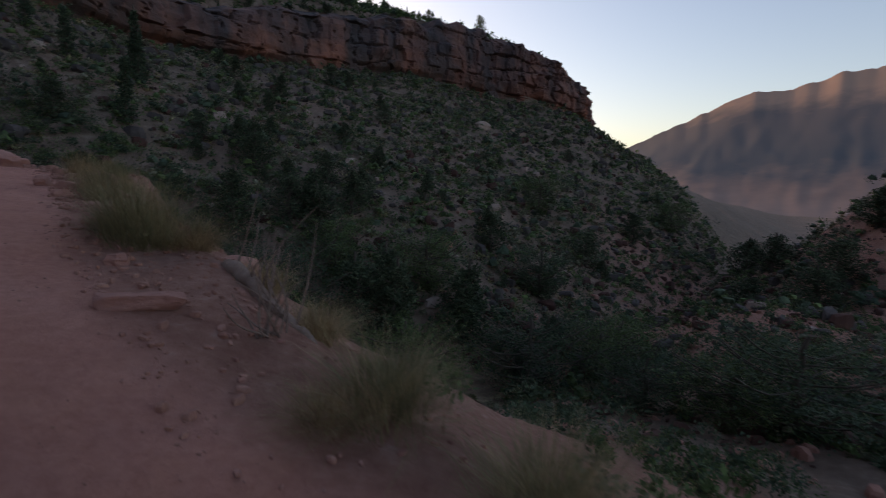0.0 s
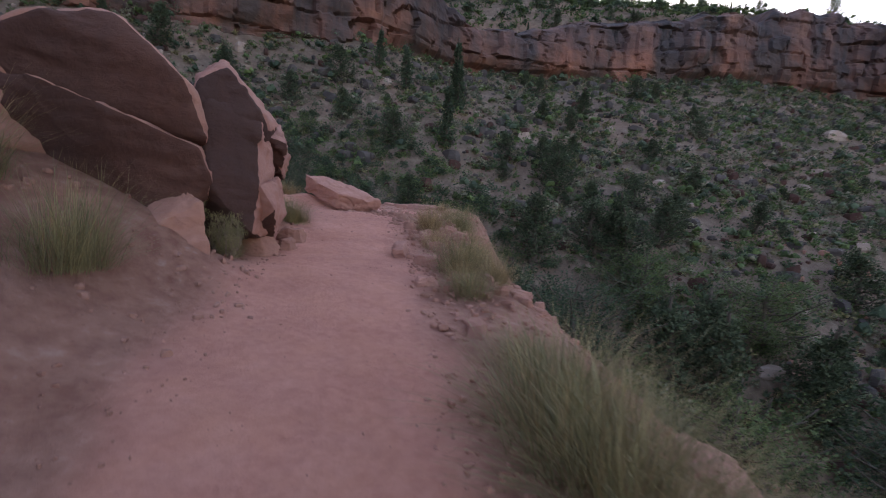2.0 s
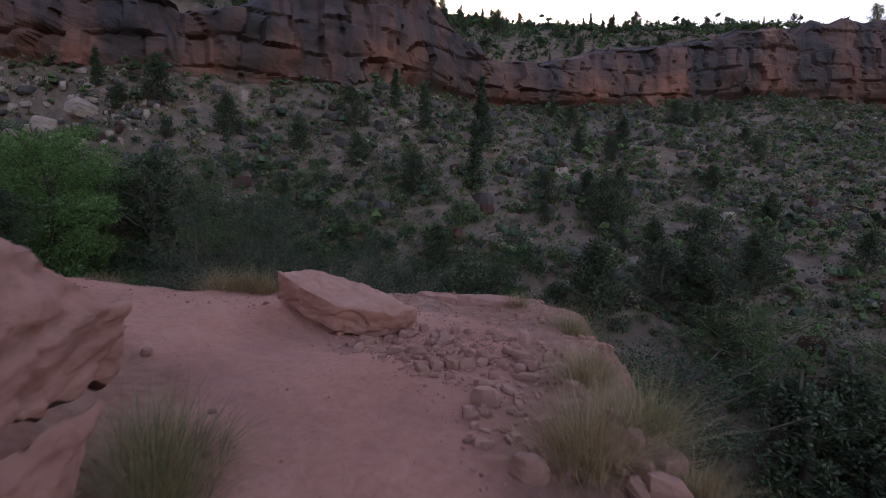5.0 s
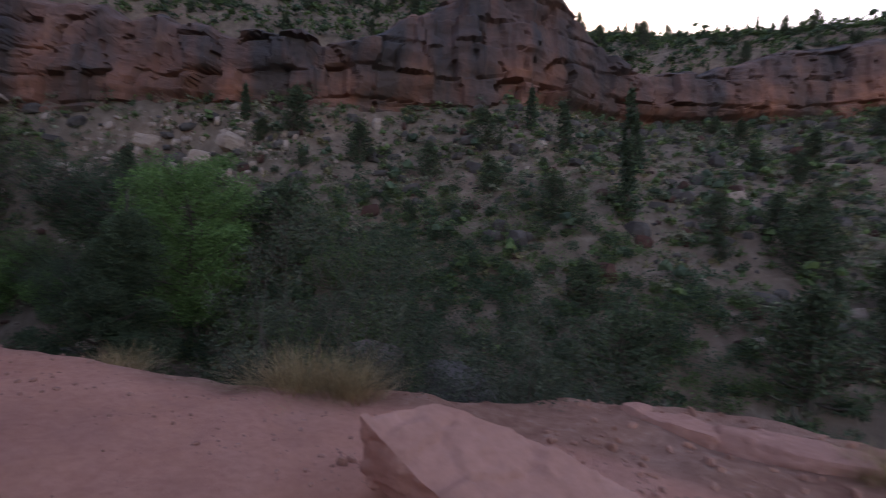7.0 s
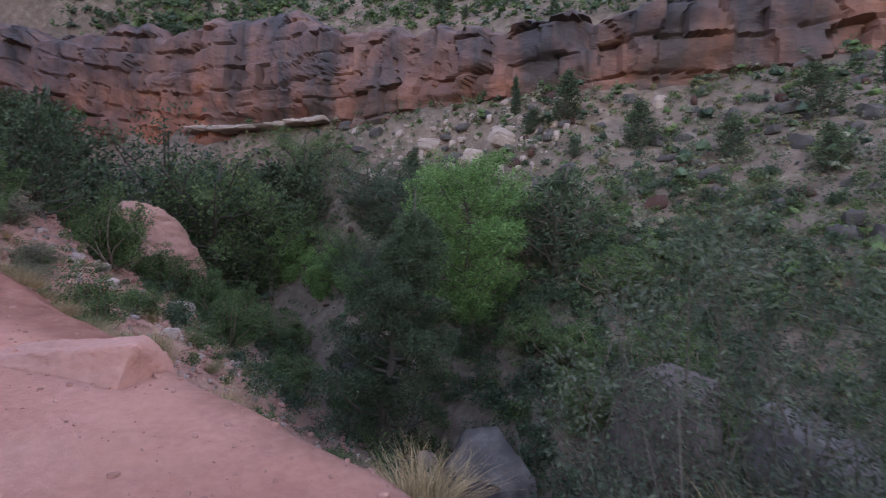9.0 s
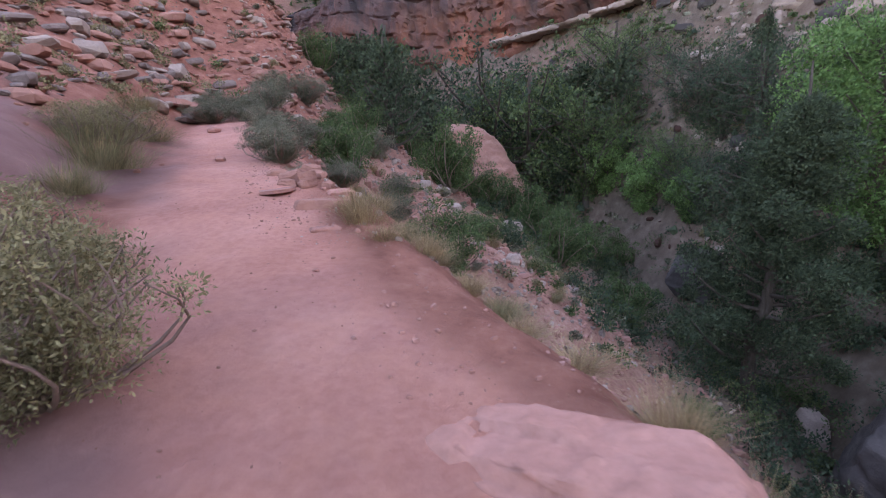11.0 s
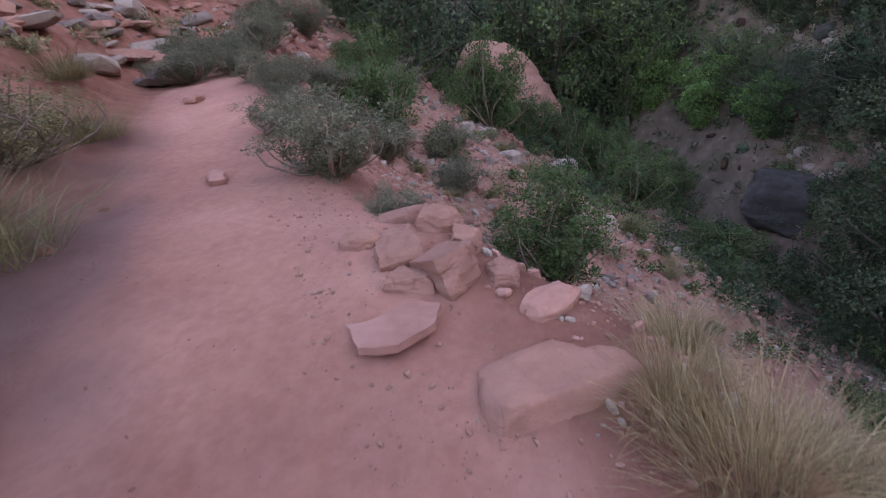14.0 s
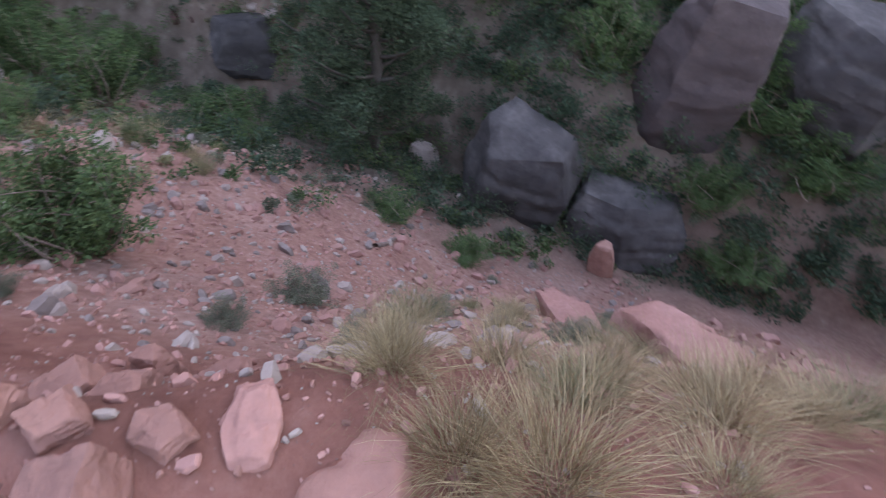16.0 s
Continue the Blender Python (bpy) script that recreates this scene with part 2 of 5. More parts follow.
def land(x, y, rough=True):
    """Height of the ground, with how far right of the trail the point lies and how far it is behind the cliff's foot."""
    x, y = np.asarray(x, float), np.asarray(y, float)
    st, vt = beside(TRAIL_D, x, y)
    sk, vk = beside(CREEK_D, x, y)
    sb, vb = beside(CLIFF_D, x, y)
    zt, zk, zb = vt[..., 2], vk[..., 2], vb[..., 2]
    # the shoulder to the right of the trail, wide where it rounds the corner
    wide = 1.45 + 3.2 * np.exp(-((vt[..., 0] + 10.2)**2 + (vt[..., 1] - 9.9)**2) / 2.4) + .3 * fbm(x * .55, y * .55, 3, 45)
    wide = wide - .8 * smooth(-18.6, -20.2, vt[..., 0])
    over = np.maximum(st - wide, 0)
    over = over * over / (over + .35)
    u = over / np.maximum(over + np.maximum(-sk, 0), .01)
    near = zt + (zk - zt) * (1 - (1 - u)**1.5) - .04 * np.clip(st, 0, wide)
    left = np.maximum(-st - .85, 0)
    bank = zt + np.minimum((.5 + .25 * smooth(-16, -26, x)) * left * smooth(0, 1.6, left), 85)
    v = np.maximum(sk, 0) / np.maximum(np.maximum(sk, 0) + np.maximum(-sb, 0), .01)
    far = zk + (zb - zk) * (v**(.82 + .2 * smooth(-25, -50, x)))
    back = np.maximum(sb, 0)
    top = zb + vb[..., 3] * smooth(2.2, 4.5, back) + vb[..., 4] * (1 - np.exp(-np.maximum(back - 4, 0) * 1.05 / np.maximum(vb[..., 4], .1)))
    z = np.where(st < 0, bank, np.where(sk < 0, near, np.where(sb < 0, far, top)))
    # the low hill and terrace where the creek bends out of sight
    z = z + 15.5 * np.exp(-(((x - 50) / 13)**2 + ((y - 47) / 14)**2)) * (st > 0) + 3.2 * np.exp(-(((x - 21) / 7)**2 + ((y - 33) / 8)**2))
    # the hollow and the mound under the tilted slab
    z = z - .15 * np.exp(-((x + 9.75)**2 + (y - 11.1)**2) / .7) + .16 * np.exp(-((x + 11.0)**2 + (y - 10.9)**2) / .12)
    # the gentler apron of scree past the trail's bend
    z = z + 1.6 * smooth(-24, -31, x) * smooth(-62, -50, x) * smooth(2.5, 7, st) * smooth(21, 14, st)
    # the foot of the two boulders
    z = z + .34 * np.exp(-((x + 6.85)**2 + (y - 5.1)**2) / .35)
    # the broken ledge at the climb's outer edge
    z = z + .13 * np.exp(-((x + 20.15)**2 + (y - 3.98)**2) / .3)
    # the canyon closes upstream
    z = z + 60 * smooth(-80, -150, x + .25 * y) * smooth(300, 60, y)
    # the rise under the outcrop above the trail's end
    z = z + 6.5 * np.exp(-(((x + 37) / 6.5)**2 + ((y + 11) / 5.5)**2))
    if rough:
        off = smooth(.5, 2.5, np.abs(st + .1))
        z = z + off * (.16 * fbm(x * .9, y * .9, 4, 3)) + smooth(2, 9, np.abs(st)) * .9 * fbm(x * .16, y * .16, 4, 9) * smooth(3000, 200, np.hypot(x, y))
        z = z + (1 - off) * (.05 * fbm(x * .8, y * .8, 3, 21) + .016 * fbm(x * 6, y * 6, 2, 25) + .03 * fbm(x * 2.3, y * 2.3, 3, 27))
    return z, st, sb


def ground_z(x, y):
    return float(land(np.array([x]), np.array([y]))[0][0])


# ---- builders ----
def mesh_object(name, verts, faces, mat, parent=None, label="", flat=False):
    """One mesh object from arrays of corners and of faces that all have the same number of sides."""
    me = bpy.data.meshes.new(name)
    verts, faces = np.asarray(verts, np.float32), np.asarray(faces, np.int32)
    k = faces.shape[1]
    me.vertices.add(len(verts))
    me.vertices.foreach_set("co", verts.ravel())
    me.loops.add(faces.size)
    me.loops.foreach_set("vertex_index", faces.ravel())
    me.polygons.add(len(faces))
    me.polygons.foreach_set("loop_start", np.arange(0, faces.size, k, dtype=np.int32))
    me.polygons.foreach_set("use_smooth", np.full(len(faces), not flat))
    me.update(calc_edges=True)
    me.validate()
    me.materials.append(mat)
    ob = new(name, me)
    if parent:
        ob.parent = parent
    if label:
        ob["label"] = label
    return ob


def mixed_object(name, v4, f4, v3, f3, mat):
    """One mesh object from four-sided and three-sided faces together."""
    me = bpy.data.meshes.new(name)
    verts = np.concatenate([v4, v3]).astype(np.float32)
    f3 = np.asarray(f3) + len(v4)
    loops = np.concatenate([np.asarray(f4).ravel(), f3.ravel()]).astype(np.int32)
    starts = np.concatenate([np.arange(len(f4)) * 4, f4.size + np.arange(len(f3)) * 3]).astype(np.int32)
    me.vertices.add(len(verts))
    me.vertices.foreach_set("co", verts.ravel())
    me.loops.add(len(loops))
    me.loops.foreach_set("vertex_index", loops)
    me.polygons.add(len(starts))
    me.polygons.foreach_set("loop_start", starts)
    me.polygons.foreach_set("use_smooth", np.zeros(len(starts), bool))
    me.update(calc_edges=True)
    me.validate()
    me.materials.append(mat)
    return new(name, me)


def grid_faces(nu, nv):
    i = np.arange(nu * nv).reshape(nu, nv)
    return np.stack([i[:-1, :-1], i[1:, :-1], i[1:, 1:], i[:-1, 1:]], -1).reshape(-1, 4)


def part(name, bm, mat, parent, label=""):
    me = bpy.data.meshes.new(name)
    bm.to_mesh(me)
    bm.free()
    me.materials.append(mat)
    ob = new(name, me)
    ob.parent = parent
    if label:
        ob["label"] = label
    return ob


def graded(lo, hi, step, far_lo, far_hi, grow=1.09):
    """Grid lines: even between lo and hi, ever wider outside."""
    mid = list(np.arange(lo, hi, step))
    a, d = mid[-1], step
    while a < far_hi:
        d *= grow
        a += d
        mid.append(a)
    a, d, left = mid[0], step, []
    while a > far_lo:
        d *= grow
        a -= d
        left.append(a)
    return np.array(left[::-1] + mid)


# ---- ground: one sheet out to the horizon ----
gx, gy = graded(-23, 2.5, .09, -3500, 3500, 1.05), graded(-1.0, 14.5, .09, -3500, 3500, 1.05)
GX, GY = np.meshgrid(gx, gy, indexing="ij")
GZ, GS, GB = land(GX, GY)
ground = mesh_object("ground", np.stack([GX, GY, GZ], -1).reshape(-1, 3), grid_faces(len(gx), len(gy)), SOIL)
ground.data.flip_normals() if ground.data.polygons[0].normal.z < 0 else None
wander = .35 * fbm(GX * .7, GY * .7, 3, 40)
WIDE = .95 - .28 * smooth(-.5, -3, GX) * smooth(-8.6, -7.2, GX) + .35 * smooth(-8, -12, GX) + 2.6 * np.exp(-((GX + 9.8)**2 + (GY - 11.5)**2) / 5.0)
WIDE = WIDE - .5 * smooth(-15.8, -17.4, GX) * smooth(-23, -21, GX)
tread = smooth(-28.5, -25.6, GX) * smooth(1.15, .75, -GS + wander) * smooth(WIDE + .35, WIDE - .25, GS + wander)
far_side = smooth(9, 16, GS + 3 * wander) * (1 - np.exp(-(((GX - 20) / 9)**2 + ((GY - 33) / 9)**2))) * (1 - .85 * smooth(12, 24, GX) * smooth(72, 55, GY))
inner_edge = .85 * smooth(.3, .9, -GS + 1.2 * wander) * smooth(-11, -14, GX) * smooth(-24, -21, GX) * smooth(-.3, .25, fbm(GX * .6, GY * .6, 3, 43))
raw_edge = smooth(3.2, 1.8, GS) * smooth(-15, -17, GX)
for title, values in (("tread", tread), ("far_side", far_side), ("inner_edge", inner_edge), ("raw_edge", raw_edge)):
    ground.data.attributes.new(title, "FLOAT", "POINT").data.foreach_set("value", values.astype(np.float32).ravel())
tagged(ground, "red dirt trail on a steep canyon side of red soil and scree", "ground", kind="structure")


# ---- the cliff band: layered sandstone, broken by joints into blocks ----
def build_cliff():
    foot = dense([(*r, h, o) for r, h, o in zip(CLIFF, CLIFF_HIGH, HILL_OVER)], .45)
    keep = (foot[:, 0] > -110) & (foot[:, 1] < 200)
    foot = foot[keep]
    seg = np.hypot(*np.diff(foot[:, :2], axis=0).T)
    run = np.concatenate([[0], np.cumsum(seg)])
    s = np.arange(0, run[-1], .3)
    f = np.stack([np.interp(s, run, foot[:, k]) for k in range(5)], -1)
    t = np.gradient(f[:, :2], axis=0)
    t /= np.linalg.norm(t, axis=1)[:, None]
    inward = np.stack([t[:, 1], -t[:, 0]], -1)
    nh = 52
    h = np.linspace(-.14, 1.0, nh)
    S, Hh = np.meshgrid(s, h, indexing="ij")
    high = f[:, 3][:, None] * (1 + .16 * vnoise(S / 7, S * 0 + .5, 71) + .10 * vnoise(S / 2.1, S * 0 + 3.5, 72))
    Z = Hh * high
    # beds of uneven thickness, each cut by its own joints
    bed_at = Z / 2.3 + .5 * vnoise(S / 14, Z * .15, 60) + .12 * vnoise(S / 3.5, Z * .4, 59)
    bed = np.floor(bed_at)
    split = S / (1.6 + 2.0 * hash2(bed, bed * 0, 61)) + 7 * hash2(bed, bed * 0 + 2, 62) + .3 * vnoise(Z * .9, S * .5, 63)
    joint = np.floor(split)
    gap = np.minimum(split - joint, 1 - (split - joint))
    proud = hash2(joint, bed, 64) * 1.5 + .7 * hash2(bed, bed * 0, 65) + .5 * hash2(np.floor(S / 6.3), bed * 0, 69)
    post = np.floor(S / 2.4 + .45 * vnoise(S / 3, Z * .35, 52))
    proud = .75 * proud + 1.0 * hash2(post, post * 0, 51) * smooth(.05, .3, Hh)
    crack = np.minimum((bed_at - bed), 1 - (bed_at - bed))
    thin = np.floor(Z / .42 + .5 * vnoise(S / 5, Z, 57))
    leaf_bed = smooth(.25, .6, vnoise(S / 9, bed * 3.3, 58)) * hash2(thin, np.floor(S / 2.7 + thin), 56)
    out = proud * 1.0 + .8 * smooth(.3, .8, vnoise(S / 4.5, Z / 5, 53)) + .55 * leaf_bed - .5 * smooth(.12, .0, crack) * (hash2(joint, bed, 55) > .5) - .5 * smooth(.10, .0, gap) * (hash2(joint, bed, 54) > .45) + .42 * fbm(S * .55, Z * .8, 5, 66) + 1.1 * fbm(S * .09, Z * .15, 3, 67)
    # an undercut near the foot, and a rounded brow
    out = out - .9 * smooth(.16, .05, Hh) * smooth(-.1, .35, vnoise(S / 11, S * 0, 68)) - 1.1 * smooth(.88, 1.0, Hh)**2
    back = .8 + .09 * Z - out * .9
    X = f[:, 0][:, None] + inward[:, 0][:, None] * back
    Y = f[:, 1][:, None] + inward[:, 1][:, None] * back
    V = np.stack([X, Y, f[:, 2][:, None] + Z], -1)
    cap = V[:, -1:, :].copy()
    cap[..., 0] += inward[:, 0][:, None] * 6
    cap[..., 1] += inward[:, 1][:, None] * 6
    cap[..., 2] += .4
    V = np.concatenate([V, cap], 1)
    ob = mesh_object("cliff_wall", V.reshape(-1, 3), grid_faces(len(s), nh + 1), CLIFF_ROCK, flat=True)
    level = np.concatenate([np.clip(Hh + .18 * vnoise(S / 6, Z * .3, 50), 0, 1), np.ones((len(s), 1))], 1)
    ob.data.attributes.new("bed_level", "FLOAT", "POINT").data.foreach_set("value", level.astype(np.float32).ravel())
    return tagged(ob, "long red sandstone cliff band with dark varnish and blocky ledges", "cliff", kind="structure")


cliff_wall = build_cliff()


# ---- far mountains down the valley ----
def build_mountains():
    az = np.radians(np.linspace(8, 62, 160))
    deg = np.degrees(az)
    crest = np.interp(deg, [8, 14, 18.5, 24, 28, 31, 34, 37.5, 39.5, 44, 50, 56, 62], [20, 40, 72, 106, 140, 160, 160, 184, 178, 196, 215, 190, 150])
    body = np.polyval(np.polyfit(deg, crest, 2), deg)
    jag = crest - body + 9 * fbm(deg * .5, deg * 0, 5, 80)
    r = np.linspace(0, 1, 40)
    A, Rr = np.meshgrid(az, r, indexing="ij")
    rise = Rr**1.5
    gully = fbm(np.degrees(A) * .9 + 1.5 * fbm(np.degrees(A) * .1, Rr * 3, 3, 84), Rr * 9.0, 6, 82)
    Z = -14 + rise * (body[:, None] + 14) + jag[:, None] * smooth(.6, 1, Rr) + gully * 9 * Rr * (1.02 - Rr)
    D = 420 + 480 * Rr + 8 * fbm(np.degrees(A) * .3, Rr * 2, 3, 83) * (1 - Rr)
    V = np.stack([D * np.sin(A), D * np.cos(A), Z], -1)
    m, n, l, b = material("distant_mountain_slope", 1.0)
    g = n.new("ShaderNodeNewGeometry")
    sp = n.new("ShaderNodeSeparateXYZ")
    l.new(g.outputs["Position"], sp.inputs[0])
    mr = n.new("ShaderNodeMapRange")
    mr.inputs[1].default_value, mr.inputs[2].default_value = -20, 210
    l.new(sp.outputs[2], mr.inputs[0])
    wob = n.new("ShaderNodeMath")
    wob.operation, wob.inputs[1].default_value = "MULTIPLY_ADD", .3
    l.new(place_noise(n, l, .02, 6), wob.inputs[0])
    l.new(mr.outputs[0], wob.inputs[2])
    # by height: blue-grey for woods and evening shade, pinkish top for last sunlight
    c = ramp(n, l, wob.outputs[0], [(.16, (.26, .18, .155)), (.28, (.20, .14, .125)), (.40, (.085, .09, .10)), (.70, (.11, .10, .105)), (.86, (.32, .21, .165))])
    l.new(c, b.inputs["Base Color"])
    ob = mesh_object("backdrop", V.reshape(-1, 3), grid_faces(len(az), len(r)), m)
    return tagged(ob, "distant rocky mountain ridge, its lit top and shaded wooded slopes put into the colour", "mountain", kind="structure")


build_mountains()
# ---- rocks ----
def hull_rock(points, bevel=.04, cuts=3, lump=.05, grain=2.2, seed=0, into=None, worn=1, fine=.03, front=None, least=.68):
    """A bmesh: the hull of some corners, its edges worn round and its faces roughened."""
    bm = bmesh.new()
    for p in points:
        bm.verts.new(p)
    r = bmesh.ops.convex_hull(bm, input=bm.verts[:])
    bmesh.ops.delete(bm, geom=list({v for v in r["geom_interior"] + r["geom_unused"] if isinstance(v, bmesh.types.BMVert)}), context="VERTS")
    bmesh.ops.dissolve_limit(bm, angle_limit=.12, verts=bm.verts[:], edges=bm.edges[:])
    if front:
        bm.normal_update()
        for f in bm.faces:
            # faces along front and undersides take the second, shade-darkened material
            f.material_index = int(f.normal.dot(front) > least or f.normal.z < -.5)
    bmesh.ops.triangulate(bm, faces=bm.faces[:])
    size = max(max(v.co[k] for v in bm.verts) - min(v.co[k] for v in bm.verts) for k in range(3))
    for k in range(cuts):
        long_edges = [e for e in bm.edges if e.calc_length() > size * fine]
        if not long_edges:
            break
        bmesh.ops.subdivide_edges(bm, edges=long_edges, cuts=1)
        bmesh.ops.triangulate(bm, faces=bm.faces[:])
    for k in range(worn if cuts else 0):
        bmesh.ops.smooth_vert(bm, verts=bm.verts[:], factor=.45, use_axis_x=True, use_axis_y=True, use_axis_z=True)
    bm.normal_update()
    for v in bm.verts:
        q = v.co * grain + Vector((seed * 3.1, seed * 1.7, 0))
        warp = q + .35 * noise.noise_vector(q * .8)
        ridge = noise.fractal(Vector((q.x, q.y, q.z * 2.4)) * 1.5, .9, 2.1, 5)
        chip = noise.cell(Vector((warp.x, warp.y, warp.z * 1.8)) * 1.1) * .9 + noise.cell(Vector((warp.x, warp.y, warp.z * 3)) * 2.7) * .4
        v.co += v.normal * lump * (.45 * ridge + chip * (1 if cuts else .3) - .5 * max(0, noise.noise(q * 2.3)))
    for e in bm.edges:
        e.smooth = len(e.link_faces) != 2 or e.calc_face_angle(0) < .5
    if into:
        tmp = bpy.data.meshes.new("tmp")
        bm.to_mesh(tmp)
        into.from_mesh(tmp)
        bpy.data.meshes.remove(tmp)
        bm.free()
        return into
    return bm


def rock_thing(name, bm, mat, label, category, group="", at=None):
    me = bpy.data.meshes.new(name)
    mid = Vector(at) if at else Vector((0, 0, 0))
    if at:
        bmesh.ops.translate(bm, verts=bm.verts[:], vec=-mid)
    for f in bm.faces:
        f.smooth = True
    bm.to_mesh(me)
    bm.free()
    me.materials.append(mat)
    ob = new(name, me)
    ob.location = mid
    return tagged(ob, label, category, group)


def block_points(l, w, h, seed, taper=.75, corners=6):
    """Corners of a broken, uneven block that stands on its base."""
    r = random.Random(seed)
    pts = []
    for z, k in ((-.35, .8), (.0, 1.0), (.55, .98), (1.0, taper)):
        n = corners
        for i in range(n):
            a = 2 * math.pi * (i + .5 + r.uniform(-.16, .16)) / n
            q = 1 / max(abs(math.cos(a)), abs(math.sin(a)), .72)
            pts.append((l / 2 * k * math.cos(a) * q * r.uniform(.8, 1), w / 2 * k * math.sin(a) * q * r.uniform(.8, 1), h * (z + (r.uniform(-.16, .08) if z == 1 else 0))))
    return pts


# the two leaning boulders on the uphill side of the trail: flat fronts dark with varnish and painted overhang shade,
# fresh pink breaks elsewhere
FRONT_1, FRONT_2 = Vector((.65, -.75, -.1)), Vector((.91, -.41, -.1))


def varnish_and_shade(ob):
    """The faces marked while the rock was broken out get the dark colour: varnish, with their shade painted in."""
    ob.data.materials.append(BOULDER_ROCK)
    return ob


b = hull_rock([(-7.45, 4.52, 3.42), (-7.13, 4.92, 3.5), (-6.66, 5.27, 2.98), (-6.66, 5.48, 2.48), (-7.66, 4.52, 3.0), (-8.3, 4.06, 3.1), (-6.86, 5.1, 3.24),
               (-8.6, 4.6, 3.5), (-7.7, 5.5, 3.4), (-7.3, 5.75, 2.8), (-8.9, 4.9, 2.4), (-7.2, 5.8, 2.4), (-6.72, 5.42, 2.9)], .05, 5, .018, 1.8, 3, front=FRONT_1, least=.45, worn=4)
b = hull_rock([(-7.53, 4.44, 2.93), (-6.6, 5.36, 2.44), (-6.62, 5.5, 2.14), (-7.15, 4.72, 2.76), (-7.1, 5.3, 1.7), (-7.9, 4.75, 2.1), (-8.5, 4.35, 2.2), (-8.3, 4.3, 3.0),
               (-8.5, 5.0, 1.5), (-7.3, 5.7, 1.5), (-7.2, 5.75, 2.5)], .04, 5, .02, 1.8, 5, into=b, front=FRONT_1, least=.4, worn=3)
varnish_and_shade(rock_thing("boulder", b, RED_ROCK, "huge split red sandstone boulder leaning over the dirt trail", "boulder", at=(-7.5, 5.0, 1.4)))
b = hull_rock([(-7.12, 5.98, 3.34), (-6.98, 5.86, 3.33), (-6.85, 5.78, 3.22), (-6.93, 5.56, 3.08), (-6.97, 5.5, 2.9), (-6.74, 5.95, 3.0), (-6.66, 6.05, 2.82), (-6.74, 6.2, 2.68), (-7.37, 6.77, 2.76), (-7.66, 7.15, 2.86),
               (-7.8, 6.1, 3.3), (-8.3, 7.0, 2.95), (-8.6, 7.0, 1.6), (-7.7, 5.8, 1.5), (-6.8, 5.55, 2.3)], .05, 5, .024, 2.0, 9, front=FRONT_2, worn=4)
b = hull_rock([(-6.93, 5.52, 3.0), (-6.74, 5.5, 2.1), (-6.67, 6.03, 2.75), (-6.64, 6.03, 2.15), (-6.68, 5.98, 1.62), (-7.3, 6.72, 2.6), (-7.4, 6.75, 2.2),
               (-8.1, 7.35, 2.6), (-8.7, 7.2, 1.5), (-7.7, 5.8, 1.4), (-7.0, 6.5, 1.5)], .05, 5, .024, 2.0, 10, into=b, front=FRONT_2, worn=3)
b = hull_rock([(-7.3, 6.95, 2.62), (-7.66, 7.15, 2.88), (-8.2, 7.8, 2.52), (-8.34, 7.82, 2.2), (-7.45, 6.98, 2.32), (-7.4, 6.6, 2.7), (-8.5, 7.2, 2.9),
               (-8.6, 7.3, 2.2), (-7.9, 6.9, 2.2)], .05, 5, .035, 2.4, 11, into=b, front=FRONT_2)
b = hull_rock([(-6.56, 6.15, 1.88), (-6.62, 6.0, 2.12), (-6.86, 6.41, 2.17), (-7.4, 6.9, 2.22), (-8.3, 7.75, 2.12), (-7.3, 6.95, 1.78), (-7.0, 6.5, 1.5),
               (-8.2, 7.5, 1.5), (-8.4, 7.2, 1.5), (-7.2, 6.2, 1.5)], .05, 5, .02, 2.4, 12, into=b, front=FRONT_2)
varnish_and_shade(rock_thing("boulder", b, PINK_ROCK, "upright sandstone boulder with a dark flat face and pink broken side", "boulder", at=(-7.3, 6.5, 1.4)))
b = hull_rock([(-6.6, 5.38, 1.98), (-6.62, 5.3, 1.55), (-6.9, 4.9, 1.62), (-7.0, 5.0, 1.3), (-6.5, 5.4, 1.3), (-6.95, 5.4, 2.05), (-7.1, 5.2, 1.9), (-7.1, 5.5, 1.3)], .03, 4, .03, 2.5, 4)
rock_thing("boulder", b, RED_ROCK, "pale pink wedge of sandstone under a large boulder", "rock", at=(-6.8, 5.2, 1.4))
# more of the outcrop above the two boulders
b = hull_rock([(p[0] * 1.0 - 9.0, p[1] + 4.1, p[2] + 2.1) for p in block_points(2.6, 1.9, 1.7, 21)], .05, 5, .06, 1.6, 14)
rock_thing("boulder", b, RED_ROCK, "red sandstone block stacked above leaning boulders on the bank", "boulder", at=(-9.0, 4.1, 2.0))

# the tilted slab on the corner
UP = Vector((.434, -.157, .887))
top = [Vector(p) for p in ((-10.83, 10.70, 2.31), (-10.74, 11.12, 2.33), (-10.35, 11.42, 2.2), (-9.53, 11.72, 1.86), (-9.62, 11.36, 1.83), (-10.02, 10.84, 1.96), (-10.4, 10.72, 2.13))]
b = hull_rock([tuple(p) for p in top] + [tuple(p - UP * .36 + Vector((.03, .02, 0))) for p in top], .018, 5, .02, 3.0, 2)
rock_thing("rock_slab", b, PINK_ROCK, "thick tilted slab of pink sandstone lying on the trail corner", "rock slab", at=(-10.2, 11.1, 1.75))


